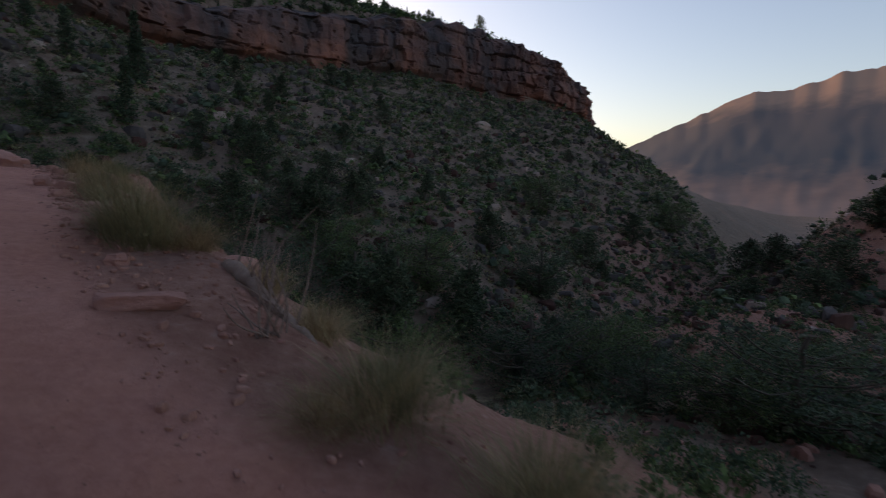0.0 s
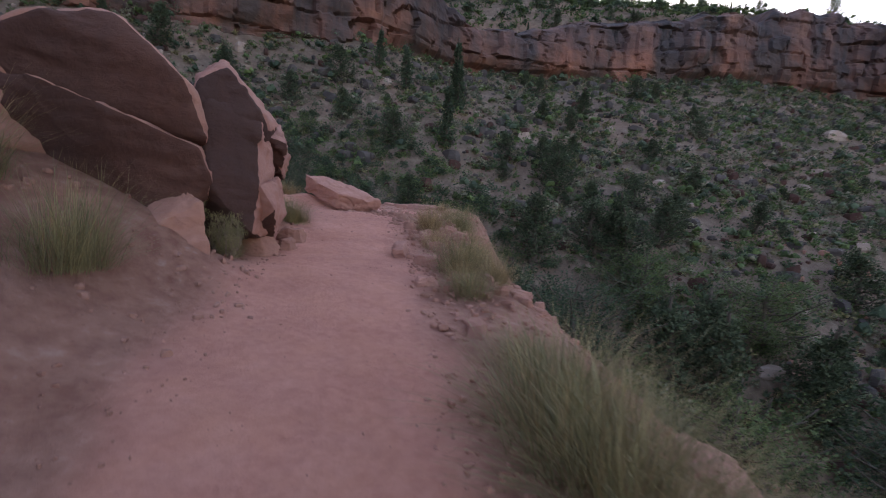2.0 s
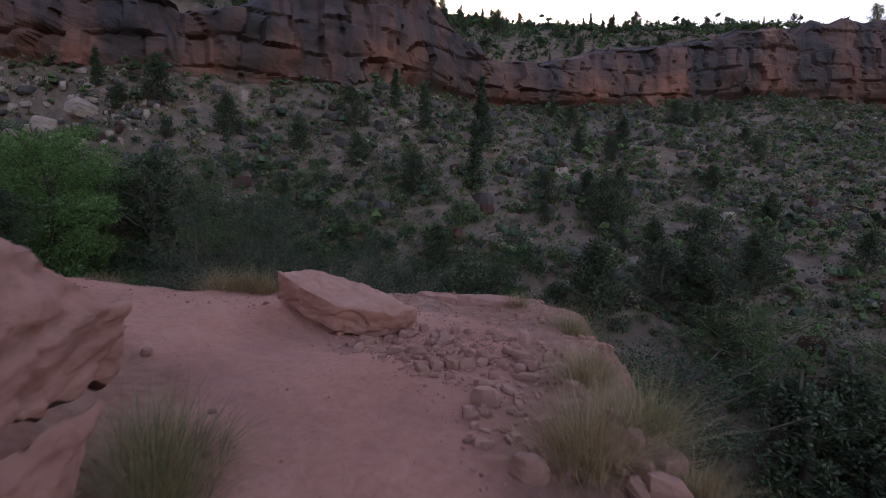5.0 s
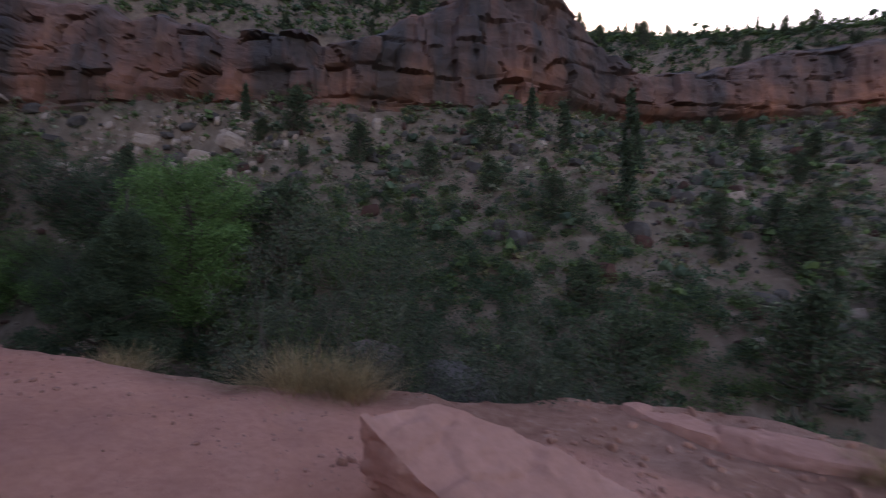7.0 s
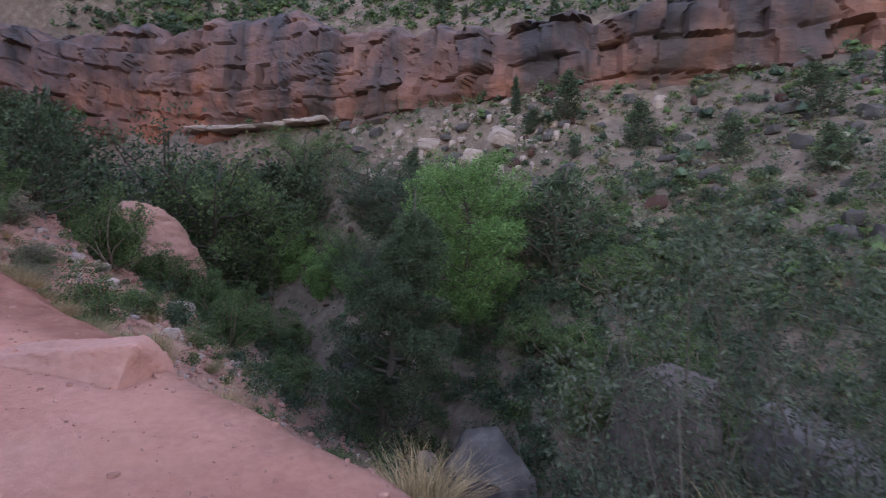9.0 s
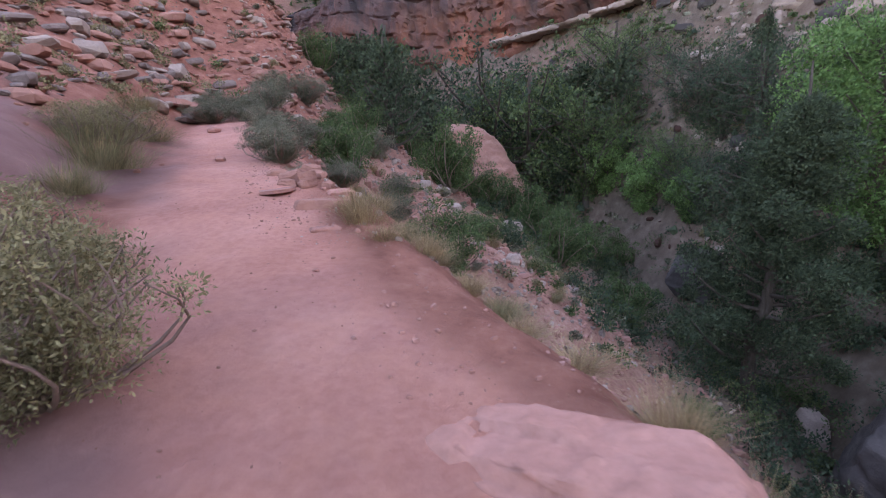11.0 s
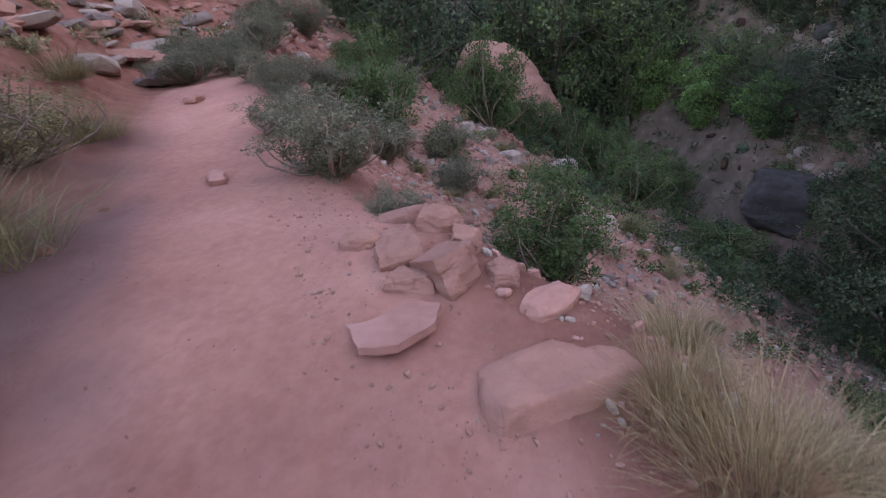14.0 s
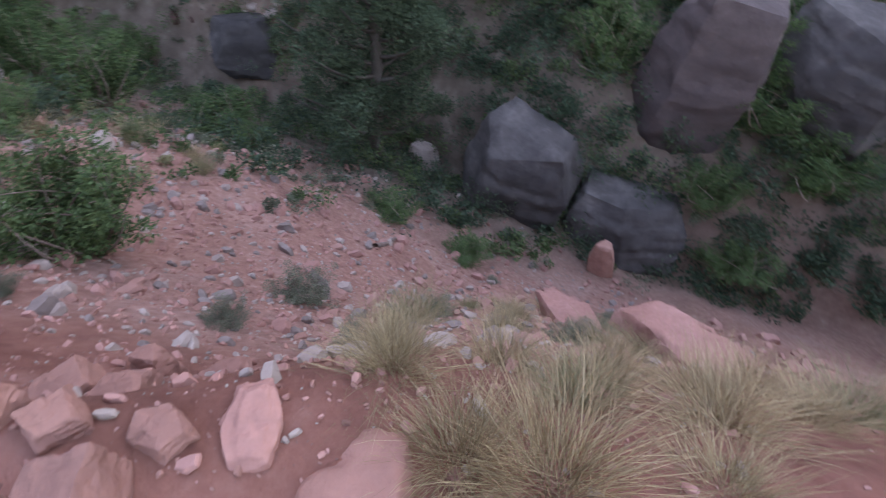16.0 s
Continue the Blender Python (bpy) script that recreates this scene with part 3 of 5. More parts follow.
def stone(name, x, y, l, w, h, turn, seed, mat, label, category="stone", sink=.0, tilt=(0, 0), group="", lump=.008, taper=.75, corners=6, worn=1):
    bm = hull_rock(block_points(l, w, h, seed, taper, corners), 0, 6, max(lump, .017 * l), 3.0 / max(l, .3), seed, worn=worn, fine=.045)
    ob = rock_thing(name, bm, mat, label, category, group)
    ob.matrix_world = pose(x, y, ground_z(x, y) - sink, tilt[0], tilt[1], turn)
    return ob


# ledge blocks on the outer edge past the corner
stone("ledge_rock", -16.1, 7.85, 1.7, .7, .36, 73, 31, PINK_ROCK, "red ledge block half buried in the trail's outer edge", "rock", .24, (0, -5), taper=.92, corners=4, worn=2)
stone("curb_stone", -1.95, 3.2, .62, .16, .09, 20, 35, PINK_ROCK, "long flat pinkish stone edging the trail", "stone", -.015, taper=.92, corners=4)
stone("trail_stone", -6.02, 7.6, .5, .22, .15, 122, 36, PINK_ROCK, "flat pink stone bedded in the trail", "stone", .02)
stone("trail_stone", -2.66, 4.08, .2, .16, .11, 20, 37, PINK_ROCK, "small pink stone on the trail's edge", "stone", .02)
stone("trail_stone", -7.05, 6.35, .45, .35, .26, 60, 38, RED_ROCK, "rough red stone at the foot of a boulder", "stone", .05)
stone("trail_stone", -5.5, 7.45, .4, .22, .16, 30, 39, PINK_ROCK, "pale stone among grass at the trail's edge", "stone", .03)
stone("trail_stone", -5.93, 8.3, .26, .18, .14, 80, 42, RED_ROCK, "rough red stone on the trail's outer shoulder", "stone", .03)
stone("trail_stone", -5.95, 8.95, .3, .22, .2, 15, 43, RED_ROCK, "dark red stone on the trail's outer shoulder", "stone", .04)
stone("trail_stone", -5.1, 6.75, .24, .13, .1, 60, 44, PINK_ROCK, "flat pink stone among grass at the trail's edge", "stone", .02)
stone("trail_stone", -7.3, 7.05, .36, .26, .2, 25, 45, RED_ROCK, "broken red stone beside the foot of a boulder", "stone", .05)
stone("trail_stone", -7.05, 6.75, .22, .2, .15, 70, 46, RED_ROCK, "small red stone beside the foot of a boulder", "stone", .03)
stone("bank_rock", -2.55, 6.2, 1.1, .7, .5, 125, 47, PINK_ROCK, "smooth pink rock bulging from the drop below the trail", "rock", .46, taper=.8)
stone("rim_rock", -9.75, 13.95, 1.2, .55, .2, 8, 40, PINK_ROCK, "flat pale rock on the rim of the drop", "rock", .08, taper=.9)
stone("rim_rock", -10.6, 13.9, 1.2, .5, .16, -12, 41, PINK_ROCK, "long low red rock along the rim of the drop", "rock", .1, taper=.85)

# broken ledge and flagstones where the trail climbs again

FLAGS = "broken flagstones at the trail's edge"


def plate(name, x, y, outline, thick, turn, tilt, mat, label, category, group=""):
    """A thin broken plate of rock with an angular outline."""
    bm = bmesh.new()
    low = [bm.verts.new((px * .97, py * .97, -.02)) for px, py in outline]
    f = bm.faces.new(low)
    up = bmesh.ops.extrude_face_region(bm, geom=[f])["geom"]
    bmesh.ops.translate(bm, verts=[v for v in up if isinstance(v, bmesh.types.BMVert)], vec=(0, 0, thick + .02))
    bmesh.ops.triangulate(bm, faces=bm.faces[:])
    for k in range(4):
        bmesh.ops.subdivide_edges(bm, edges=[e for e in bm.edges if e.calc_length() > .04], cuts=1)
        bmesh.ops.triangulate(bm, faces=bm.faces[:])
    bmesh.ops.recalc_face_normals(bm, faces=bm.faces[:])
    for v in bm.verts:
        v.co += Vector((noise.noise(v.co * 14), noise.noise(v.co * 14 + Vector((5, 0, 0))), .5 * noise.noise(v.co * 9))) * .012
    for e in bm.edges:
        e.smooth = len(e.link_faces) != 2 or e.calc_face_angle(0) < .5
    ob = rock_thing(name, bm, mat, label, category, group)
    ob.matrix_world = pose(x, y, ground_z(x, y), tilt[0], tilt[1], turn)
    return ob


plate("flagstone", -19.5, 4.12, ((-.20, -.22), (-.05, -.27), (.08, -.18), (.25, -.12), (.27, .06), (.12, .22), (-.06, .24), (-.13, .10), (-.30, .05), (-.24, -.06)), .018, 15, (1, 2), PINK_ROCK,
      "thin pink flagstone lying flat on the dirt trail", "flagstone", FLAGS)
stone("flagstone", -20.05, 3.98, .44, .34, .15, 20, 51, RED_ROCK, "broken pink flagstone block at the trail's edge", "flagstone", .08, (8, 4), FLAGS, corners=4, taper=.92)
stone("flagstone", -19.88, 4.3, .36, .28, .20, 58, 52, RED_ROCK, "thick square red sandstone block with a dark side", "flagstone", .04, (6, -12), FLAGS, corners=4, taper=.95)
stone("flagstone", -19.78, 4.12, .3, .22, .1, 100, 53, RED_ROCK, "pink sandstone block wedged beside a flagstone", "flagstone", .04, (-5, 8), FLAGS, corners=4, taper=.9)
stone("flagstone", -20.32, 4.1, .34, .26, .14, 140, 54, RED_ROCK, "small broken pink sandstone block", "flagstone", .03, (4, 9), FLAGS, corners=5)
stone("flagstone", -20.2, 4.32, .22, .2, .13, 10, 64, RED_ROCK, "small square red block in the broken edge", "flagstone", .04, (-6, 9), FLAGS, corners=4)
for i, (x, y, l, turn, tip) in enumerate(((-20.5, 3.8, .42, 70, 7), (-20.1, 3.72, .3, 130, 5), (-20.75, 4.2, .4, 95, 6), (-20.0, 4.55, .26, 12, -5), (-20.45, 4.45, .3, 50, 9))):
    stone("broken_block", x, y, l, l * .75, l * .45, turn, 670 + i, RED_ROCK, "broken sandstone block in the crumbling edge of the trail", "stone", l * .26, (tip, -tip), FLAGS, corners=5, taper=.85)
stone("ledge_rock", -19.34, 4.86, .9, .46, .26, 128, 55, RED_ROCK, "half-buried red rock rounding the trail's edge", "rock", .225, (0, 5), taper=.8, corners=7, worn=4)
stone("ledge_rock", -19.85, 4.8, .4, .25, .10, 150, 56, PINK_ROCK, "low pink stone under dry grass", "rock", .05)
stone("loose_block", -21.45, 4.45, .3, .26, .26, 30, 57, RED_ROCK, "cube-shaped red stone on the scree below the trail", "stone", .04)
stone("loose_block", -21.1, 4.75, .4, .3, .13, 70, 58, RED_ROCK, "flat red stone half buried in scree", "stone", .06)
stone("trail_stone", -18.6, 5.3, .36, .16, .07, 130, 59, PINK_ROCK, "flat pink stone showing through the trail", "stone", .02)
stone("trail_stone", -24.1, -.75, .55, .3, .1, 20, 60, PINK_ROCK, "flat pink step stone across the trail", "stone", .03)
stone("trail_stone", -21.2, 1.85, .5, .2, .09, 40, 61, PINK_ROCK, "low pink stone across the trail", "stone", .03)
stone("upright_stone", -24.9, 15.6, .9, .7, 1.5, 30, 65, RED_ROCK, "short upright red stone on the lip of the creek bank", "stone", .2, taper=.6)
stone("rock_slab", -22.1, 10.2, 2.6, .9, .35, 160, 62, PINK_ROCK, "long pale slab of bedrock on the scree slope", "rock slab", .1, (6, 10), taper=.9)
stone("rock_slab", -19.6, 9.6, 2.8, 1.1, .4, 170, 63, PINK_ROCK, "wide pale slab of bedrock on the scree slope", "rock slab", .1, (10, 5), taper=.9)

# great boulders in the creek bed
CREEK_ROCKS = "great boulders in the creek bed"
for x, y, l, w, h, turn, seed, mat, label in (
        (-29.4, 15.9, 4.7, 3.9, 3.5, 20, 70, GREY_ROCK, "huge dark weathered boulder in the creek bed"),
        (-25.6, 17.5, 4.6, 3.4, 2.3, 30, 71, GREY_ROCK, "dark boulder with a pale flat top in the creek bed"),
        (-25.9, 20.4, 4.0, 2.5, 4.2, 25, 72, DULL_ROCK, "towering smooth reddish-grey boulder against the creek bank"),
        (-22.4, 23.2, 4.8, 3.4, 2.8, -15, 73, GREY_ROCK, "broad pale grey boulder high on the far creek bank"),
        (-43.6, 12.6, 3.9, 2.6, 1.9, 40, 74, GREY_ROCK, "pale grey boulder among shrubs beside the creek"),
        (-33.1, 14.6, 1.5, 1.2, 1.3, 15, 75, PALE_ROCK, "rounded pale stone at the foot of a juniper"),
        (5.6, 29.6, 3.6, 2.2, 1.8, 70, 76, GREY_ROCK, "grey slanting boulder in the dry wash"),
        (-0.2, 24.6, 2.6, 1.8, 2.2, 30, 77, GREY_ROCK, "grey boulder showing between creek trees")):
    stone("creek_boulder", x, y, l, w, h, turn, seed, mat, label, "boulder", .4, (8, 12) if h > 2.5 else (-6, 5), CREEK_ROCKS, taper=.72, corners=5 + seed % 2)
rd = random.Random(4)
dome_points = []
for i in range(90):
    a, h = rd.uniform(0, 6.283), rd.uniform(-.3, 1)
    k = math.sqrt(max(0, 1 - max(h, 0)**2)) * rd.uniform(.93, 1)
    dome_points.append((3.4 * k * math.cos(a) - 1.2 * h, 2.6 * k * math.sin(a), 4.3 * h if h > 0 else 9 * h))
dome = rock_thing("red_dome", hull_rock(dome_points, 0, 5, .12, .6, 6, worn=3), RED_ROCK, "smooth red dome of bedrock standing among the trees", "rock")
dome.matrix_world = pose(-47.6, -.5, ground_z(-47.6, -.5) + .6, 0, 8, 105)

# pale stones that catch the eye
PALE = "pale stones scattered on the slopes"
for i, (x, y, l) in enumerate(((-31.2, 39.4, 1.5), (5.3, 72, 2.6), (-51.9, 18.6, 2.2), (-46.1, 22.9, 2.6), (-38.9, 3.4, 1.5), (-34.2, .7, .9), (-25.7, 3.5, .6),
                               (-27.4, 3.3, .55), (-28.1, 15.4, .8), (-25, 16, .7), (-48.5, 19.5, 1.6), (-47.5, 21.0, 1.8), (-24.0, 44, 1.0), (-14, 52, 1.3),
                               (-30.5, 5.0, .8), (-29, 1.4, .9), (-33, 2.2, .9), (-35.5, 1.0, .8))):
    stone("pale_stone", x, y, l, l * .6, l * .38, 37 * i, 90 + i, PALE_ROCK, "pale angular stone lying on the slope", "stone", l * .08, (0, 8), PALE)

# stacked ledges of the outcrop over the trail's end
ro = random.Random(8)
for i in range(15):
    a, k = (i % 8) * .62, i // 8
    stone("outcrop_ledge", -36.6 + 5.0 * k + ro.uniform(-.7, .7) + .12 * a, -9.6 - 1.2 * k + ro.uniform(-.5, .5) - .2 * a, ro.uniform(5.5, 7.5) - 1.6 * k, ro.uniform(4, 5) - k, .82, 20 + ro.uniform(-14, 14), 110 + i, RED_ROCK,
          "jutting red sandstone ledge of an outcrop above the trail", "rock ledge", .3 - a, (ro.uniform(-3, 3), ro.uniform(-3, 3)), "stacked ledges of the outcrop", taper=.97)
# the pale undercut bed at the foot of the cliff
for i, (x, y, l) in enumerate(((-65.2, 5.4, 4.4), (-61.9, 9.6, 3.4), (-69.2, 0.2, 4.6), (-63.6, 7.6, 2.4), (-67.4, 2.8, 3.0), (-71.0, -2.6, 3.2))):
    stone("pale_ledge", x, y, l, 2.2, .3 + .06 * (i % 3), 50 + 3 * i, 130 + i, PALE_ROCK, "pale flat bed of rock under the cliff", "rock ledge", ground_z(x, y) - 14.45 - .12 * (i % 2), corners=4, taper=.95)


# ---- loose stones: chips on the trail, scree on the slopes ----
def chip_mesh(seed, mat):
    bm = hull_rock(block_points(1, .75, .5, seed), 0, 0, .02, 1, seed)
    me = bpy.data.meshes.new("loose_stone")
    bm.to_mesh(me)
    bm.free()
    me.materials.append(mat)
    return me


CHIPS = [chip_mesh(200 + i, m) for i, m in enumerate((PINK_ROCK, RED_ROCK, PINK_ROCK, PALE_ROCK, RED_ROCK, PINK_ROCK, PALE_ROCK, GREY_ROCK))]
rs = np.random.RandomState(5)


def strew(n, x0, x1, y0, y1, keep, size):
    """Random places in a stretch of the plan, with a size each."""
    x, y = rs.uniform(x0, x1, n * 6), rs.uniform(y0, y1, n * 6)
    z, st, sb = land(x, y)
    ok = np.nonzero(keep(x, y, st, sb))[0][:n]
    s = size[0] * (size[1] / size[0])**(rs.rand(len(ok))**2.2)
    return x[ok], y[ok], z[ok], s


def lay(n, x0, x1, y0, y1, keep, size, label, group, kinds):
    for x, y, z, s in zip(*strew(n, x0, x1, y0, y1, keep, size)):
        ob = new("loose_stone", CHIPS[kinds[rs.randint(len(kinds))]])
        ob.matrix_world = pose(x, y, z - .08 * s, rs.uniform(-14, 14), rs.uniform(-14, 14), rs.uniform(0, 360)) @ Matrix.Diagonal((s, s, s * rs.uniform(.6, 1.1), 1))
        tagged(ob, label, "stone", group)


lay(115, -24.5, -18.8, 2, 10, lambda x, y, st, sb: (st > 1.0) & (st < 5), (.03, .13), "loose angular stone on the scree below the trail", "scree stones below the trail", (0, 1, 2, 4, 5))
lay(30, -10, 1, 1, 12, lambda x, y, st, sb: (st > .6) & (st < 1.9), (.02, .09), "small stone on the outer edge of the trail", "stones along the trail's edge", (0, 1, 4, 5))
lay(95, -9.5, -1, 2, 11.5, lambda x, y, st, sb: (st > .62) & (st < 1.9) & (x < -4.5), (.04, .18), "angular red stone on the rough outer shoulder", "stones on the outer shoulder", (0, 1, 4, 5))
lay(35, -21, 0, 0, 12, lambda x, y, st, sb: np.abs(st) < .9, (.015, .05), "pebble lying on the dirt trail", "pebbles on the trail", (0, 1, 5, 7))
lay(22, -21, -8, 0, 12, lambda x, y, st, sb: (st < -.8) & (st > -3), (.03, .18), "stone on the bank above the trail", "stones on the bank", (0, 1, 4))


def stone_field(name, n, box, keep, size, mat, label, seed, flatten=(.35, .8)):
    """Very many stones of a slope as one mesh."""
    x, y, z, s = strew(n, *box, keep, size)
    r = np.random.RandomState(seed)
    bases = []
    for k in range(6):
        hull = hull_rock(block_points(1, .8, .7, 300 + 10 * seed + k), 0, 0, .02, 1, k)
        bmesh.ops.triangulate(hull, faces=hull.faces[:])
        hull.verts.index_update()
        bases.append((np.array([v.co for v in hull.verts]), np.array([[v.index for v in f.verts] for f in hull.faces])))
        hull.free()
    V, Fc, at = [], [], 0
    for xi, yi, zi, si in zip(x, y, z, s):
        bv, bf = bases[r.randint(6)]
        a = r.uniform(0, 6.28)
        p = bv * (si, si * r.uniform(.6, 1), si * r.uniform(*flatten))
        V.append(np.stack([xi + p[:, 0] * np.cos(a) - p[:, 1] * np.sin(a), yi + p[:, 0] * np.sin(a) + p[:, 1] * np.cos(a), zi + p[:, 2] + .15 * p[:, 0]], -1))
        Fc.append(bf + at)
        at += len(bv)
    ob = mesh_object(name, np.concatenate(V), np.concatenate(Fc), mat, flat=True)
    return tagged(ob, label, "stones", kind="stuff")


stone_field("scree", 3600, (-28, -18.6, 1, 12), lambda x, y, st, sb: (st > 1.1) & (st < 8), (.02, .12), PINK_ROCK, "fine pinkish rubble on the slope below the trail", 11)
stone_field("scree", 1200, (-28, -18.6, 1, 12), lambda x, y, st, sb: (st > 1.1) & (st < 8), (.02, .10), PALE_ROCK, "fine pale chips on the slope below the trail", 12)
stone_field("scree", 1500, (-45, -19.5, -6, 15), lambda x, y, st, sb: (st > 2.4) & (st < 14), (.05, .36), BROWN_ROCK, "grey-brown angular scree below the trail", 23)
stone_field("scree", 900, (-36, -19.5, -4, 13), lambda x, y, st, sb: (st > 1.5) & (st < 11), (.05, .3), PALE_ROCK, "pale scree stones below the trail", 24)
stone_field("scree", 1100, (-34, -19.5, -4, 13), lambda x, y, st, sb: (st > 2.8) & (st < 11), (.06, .32), RED_ROCK, "broken red scree below the trail", 25, (.2, .5))
stone_field("scree", 2600, (-45, -18, -8, 16), lambda x, y, st, sb: ((st > 3.4) | (x < -26)) & (st > -.5) & (st < 15), (.06, .45), PINK_ROCK, "pinkish angular scree covering the slope below the trail", 1)
stone_field("scree", 1000, (-45, -22, -8, 16), lambda x, y, st, sb: ((st > 1.3) | (x < -26)) & (st > -.5) & (st < 15), (.04, .26), PALE_ROCK, "pale angular scree chips on the slope", 2)
stone_field("scree", 1300, (-42, -19, -16, 2), lambda x, y, st, sb: (st < -.9 - 1.6 * (x > -25)) & (st > -12), (.12, 1.1), RED_ROCK, "tumbled flat sandstone pieces on the bank over the trail", 3, (.15, .4))
stone_field("scree", 900, (-42, -19, -16, 2), lambda x, y, st, sb: (st < -.9 - 1.6 * (x > -25)) & (st > -12), (.12, 1.0), BROWN_ROCK, "tumbled grey-brown slabs on the bank over the trail", 26, (.15, .4))
stone_field("scree", 260, (-42, -22, -16, 2), lambda x, y, st, sb: (st < -1.5) & (st > -12), (.3, 1.3), PALE_ROCK, "tumbled pale flat stones on the bank over the trail", 4, (.15, .4))
stone_field("talus", 4200, (-75, 40, 2, 112), lambda x, y, st, sb: (st > 24) & (sb < -.5), (.2, 1.5), GREY_ROCK, "grey-brown talus stones on the far hillside", 5)
stone_field("talus", 1100, (-75, 40, 2, 112), lambda x, y, st, sb: (st > 22) & (sb < 0), (.2, 1.4), BOULDER_ROCK, "red talus blocks on the far hillside", 6)
stone_field("talus", 420, (-55, -42, 13, 27), lambda x, y, st, sb: (sb < -.3) & (st > 20), (.2, 1.1), PALE_ROCK, "pale slide of broken rock below the cliff", 10)
stone_field("talus", 240, (-75, 40, 2, 112), lambda x, y, st, sb: (st > 22) & (sb < 0), (.4, 1.3), PALE_ROCK, "pale talus stones on the far hillside", 9)
stone_field("wash_stones", 900, (-6, 40, 14, 60), lambda x, y, st, sb: (st > 12) & (sb < -20), (.2, 1.5), BOULDER_ROCK, "red stones and ledges strewn over the dry wash", 7)
stone_field("edge_gravel", 3200, (-23, 2, -1, 14), lambda x, y, st, sb: (st > .5) & (st < 3.2), (.012, .06), PINK_ROCK, "pinkish gravel on the trail's outer edge", 8)
stone_field("shoulder_gravel", 360, (-10, -4, 4, 12), lambda x, y, st, sb: (st > .75) & (st < 2.4), (.08, .26), RED_ROCK, "broken red stones on the rough outer shoulder", 16)
stone_field("shoulder_gravel", 2200, (-10, -1, 2, 12), lambda x, y, st, sb: (st > .6) & (st < 2.4), (.018, .085), RED_ROCK, "red rubble on the rough outer shoulder", 13)
stone_field("corner_gravel", 900, (-11.5, -7, 10.6, 14.6), lambda x, y, st, sb: (st > .9) & (st < 5), (.02, .12), RED_ROCK, "red broken gravel on the flat corner of the trail", 17)
stone_field("bank_gravel", 900, (-9, -1, 1, 10), lambda x, y, st, sb: (st < -.75) & (st > -2.6), (.015, .09), RED_ROCK, "red crumbs and stones on the bank over the trail", 14)
stone_field("wash_stones", 700, (0, 26, 12, 44), lambda x, y, st, sb: st > 5, (.12, .9), RED_ROCK, "red rubble on the slope above the dry wash", 15)
stone_field("trail_chips", 1500, (-21.8, -18.2, 2.6, 6.2), lambda x, y, st, sb: (st > .2) & (st < 3), (.008, .04), RED_ROCK, "red and brown stone chips over the trail's broken edge", 18)
stone_field("trail_chips", 260, (-22, -18.2, 2.6, 6.6), lambda x, y, st, sb: (st > .4) & (st < 3), (.008, .035), PALE_ROCK, "small pale chips over the trail's broken edge", 19)
stone_field("trail_chips", 900, (-21, 0, 0, 12), lambda x, y, st, sb: np.abs(st) < 1.1, (.006, .025), RED_ROCK, "tiny dark red pebbles scattered over the trail", 20)
stone_field("scree", 700, (-43, -29, -12, -2), lambda x, y, st, sb: (st > -1) & (st < 7), (.15, 1.1), RED_ROCK, "tumbled red slabs on the slope under the outcrop", 21, (.15, .45))
stone_field("scree", 260, (-43, -29, -12, -2), lambda x, y, st, sb: (st > -1) & (st < 7), (.15, .9), PALE_ROCK, "tumbled pale slabs on the slope under the outcrop", 22, (.15, .45))
# ---- plants ----
def tube(points, radii, sides=6):
    """Corners and faces of a bent, tapering round stem."""
    p = np.asarray(points, float)
    d = np.gradient(p, axis=0)
    d /= np.linalg.norm(d, axis=1)[:, None] + 1e-9
    side = np.cross(d, (.31, .17, .93))
    side /= np.linalg.norm(side, axis=1)[:, None] + 1e-9
    up = np.cross(d, side)
    a = np.arange(sides) * 2 * np.pi / sides
    r = np.asarray(radii)[:, None, None]
    v = p[:, None] + r * (np.cos(a)[None, :, None] * side[:, None] + np.sin(a)[None, :, None] * up[:, None])
    n = len(p)
    f = [(i * sides + j, i * sides + (j + 1) % sides, (i + 1) * sides + (j + 1) % sides, (i + 1) * sides + j) for i in range(n - 1) for j in range(sides)]
    return v.reshape(-1, 3), np.array(f)


def merged(pieces):
    V, Fc, at = [], [], 0
    for v, f in pieces:
        V.append(v)
        Fc.append(f + at)
        at += len(v)
    return np.concatenate(V), np.concatenate(Fc)


def leaf_cloud(r, centres, radii, each, length, width, droop=0.0, shell=.55, rise=.25):
    """Single leaves or needle sprays, each a small bent diamond, about the given centres."""
    c = np.repeat(np.asarray(centres, float), each, axis=0)
    rad = np.repeat(np.asarray(radii, float), each)
    n = len(c)
    d = r.normal(size=(n, 3))
    d /= np.linalg.norm(d, axis=1)[:, None]
    p = c + d * (rad * (shell + (1 - shell) * r.rand(n)) * r.rand(n)**.25)[:, None] * (1, 1, .8)
    axis = d + .8 * r.normal(size=(n, 3)) + (0, 0, rise - droop)
    axis /= np.linalg.norm(axis, axis=1)[:, None]
    side = np.cross(axis, r.normal(size=(n, 3)))
    side /= np.linalg.norm(side, axis=1)[:, None] + 1e-9
    ln, wd = length * r.uniform(.6, 1.35, n)[:, None], width * r.uniform(.6, 1.3, n)[:, None]
    v = np.stack([p, p + axis * ln * .5 + side * wd * .5, p + axis * ln, p + axis * ln * .5 - side * wd * .5], 1)
    return v.reshape(-1, 3), np.arange(4 * n).reshape(n, 4)


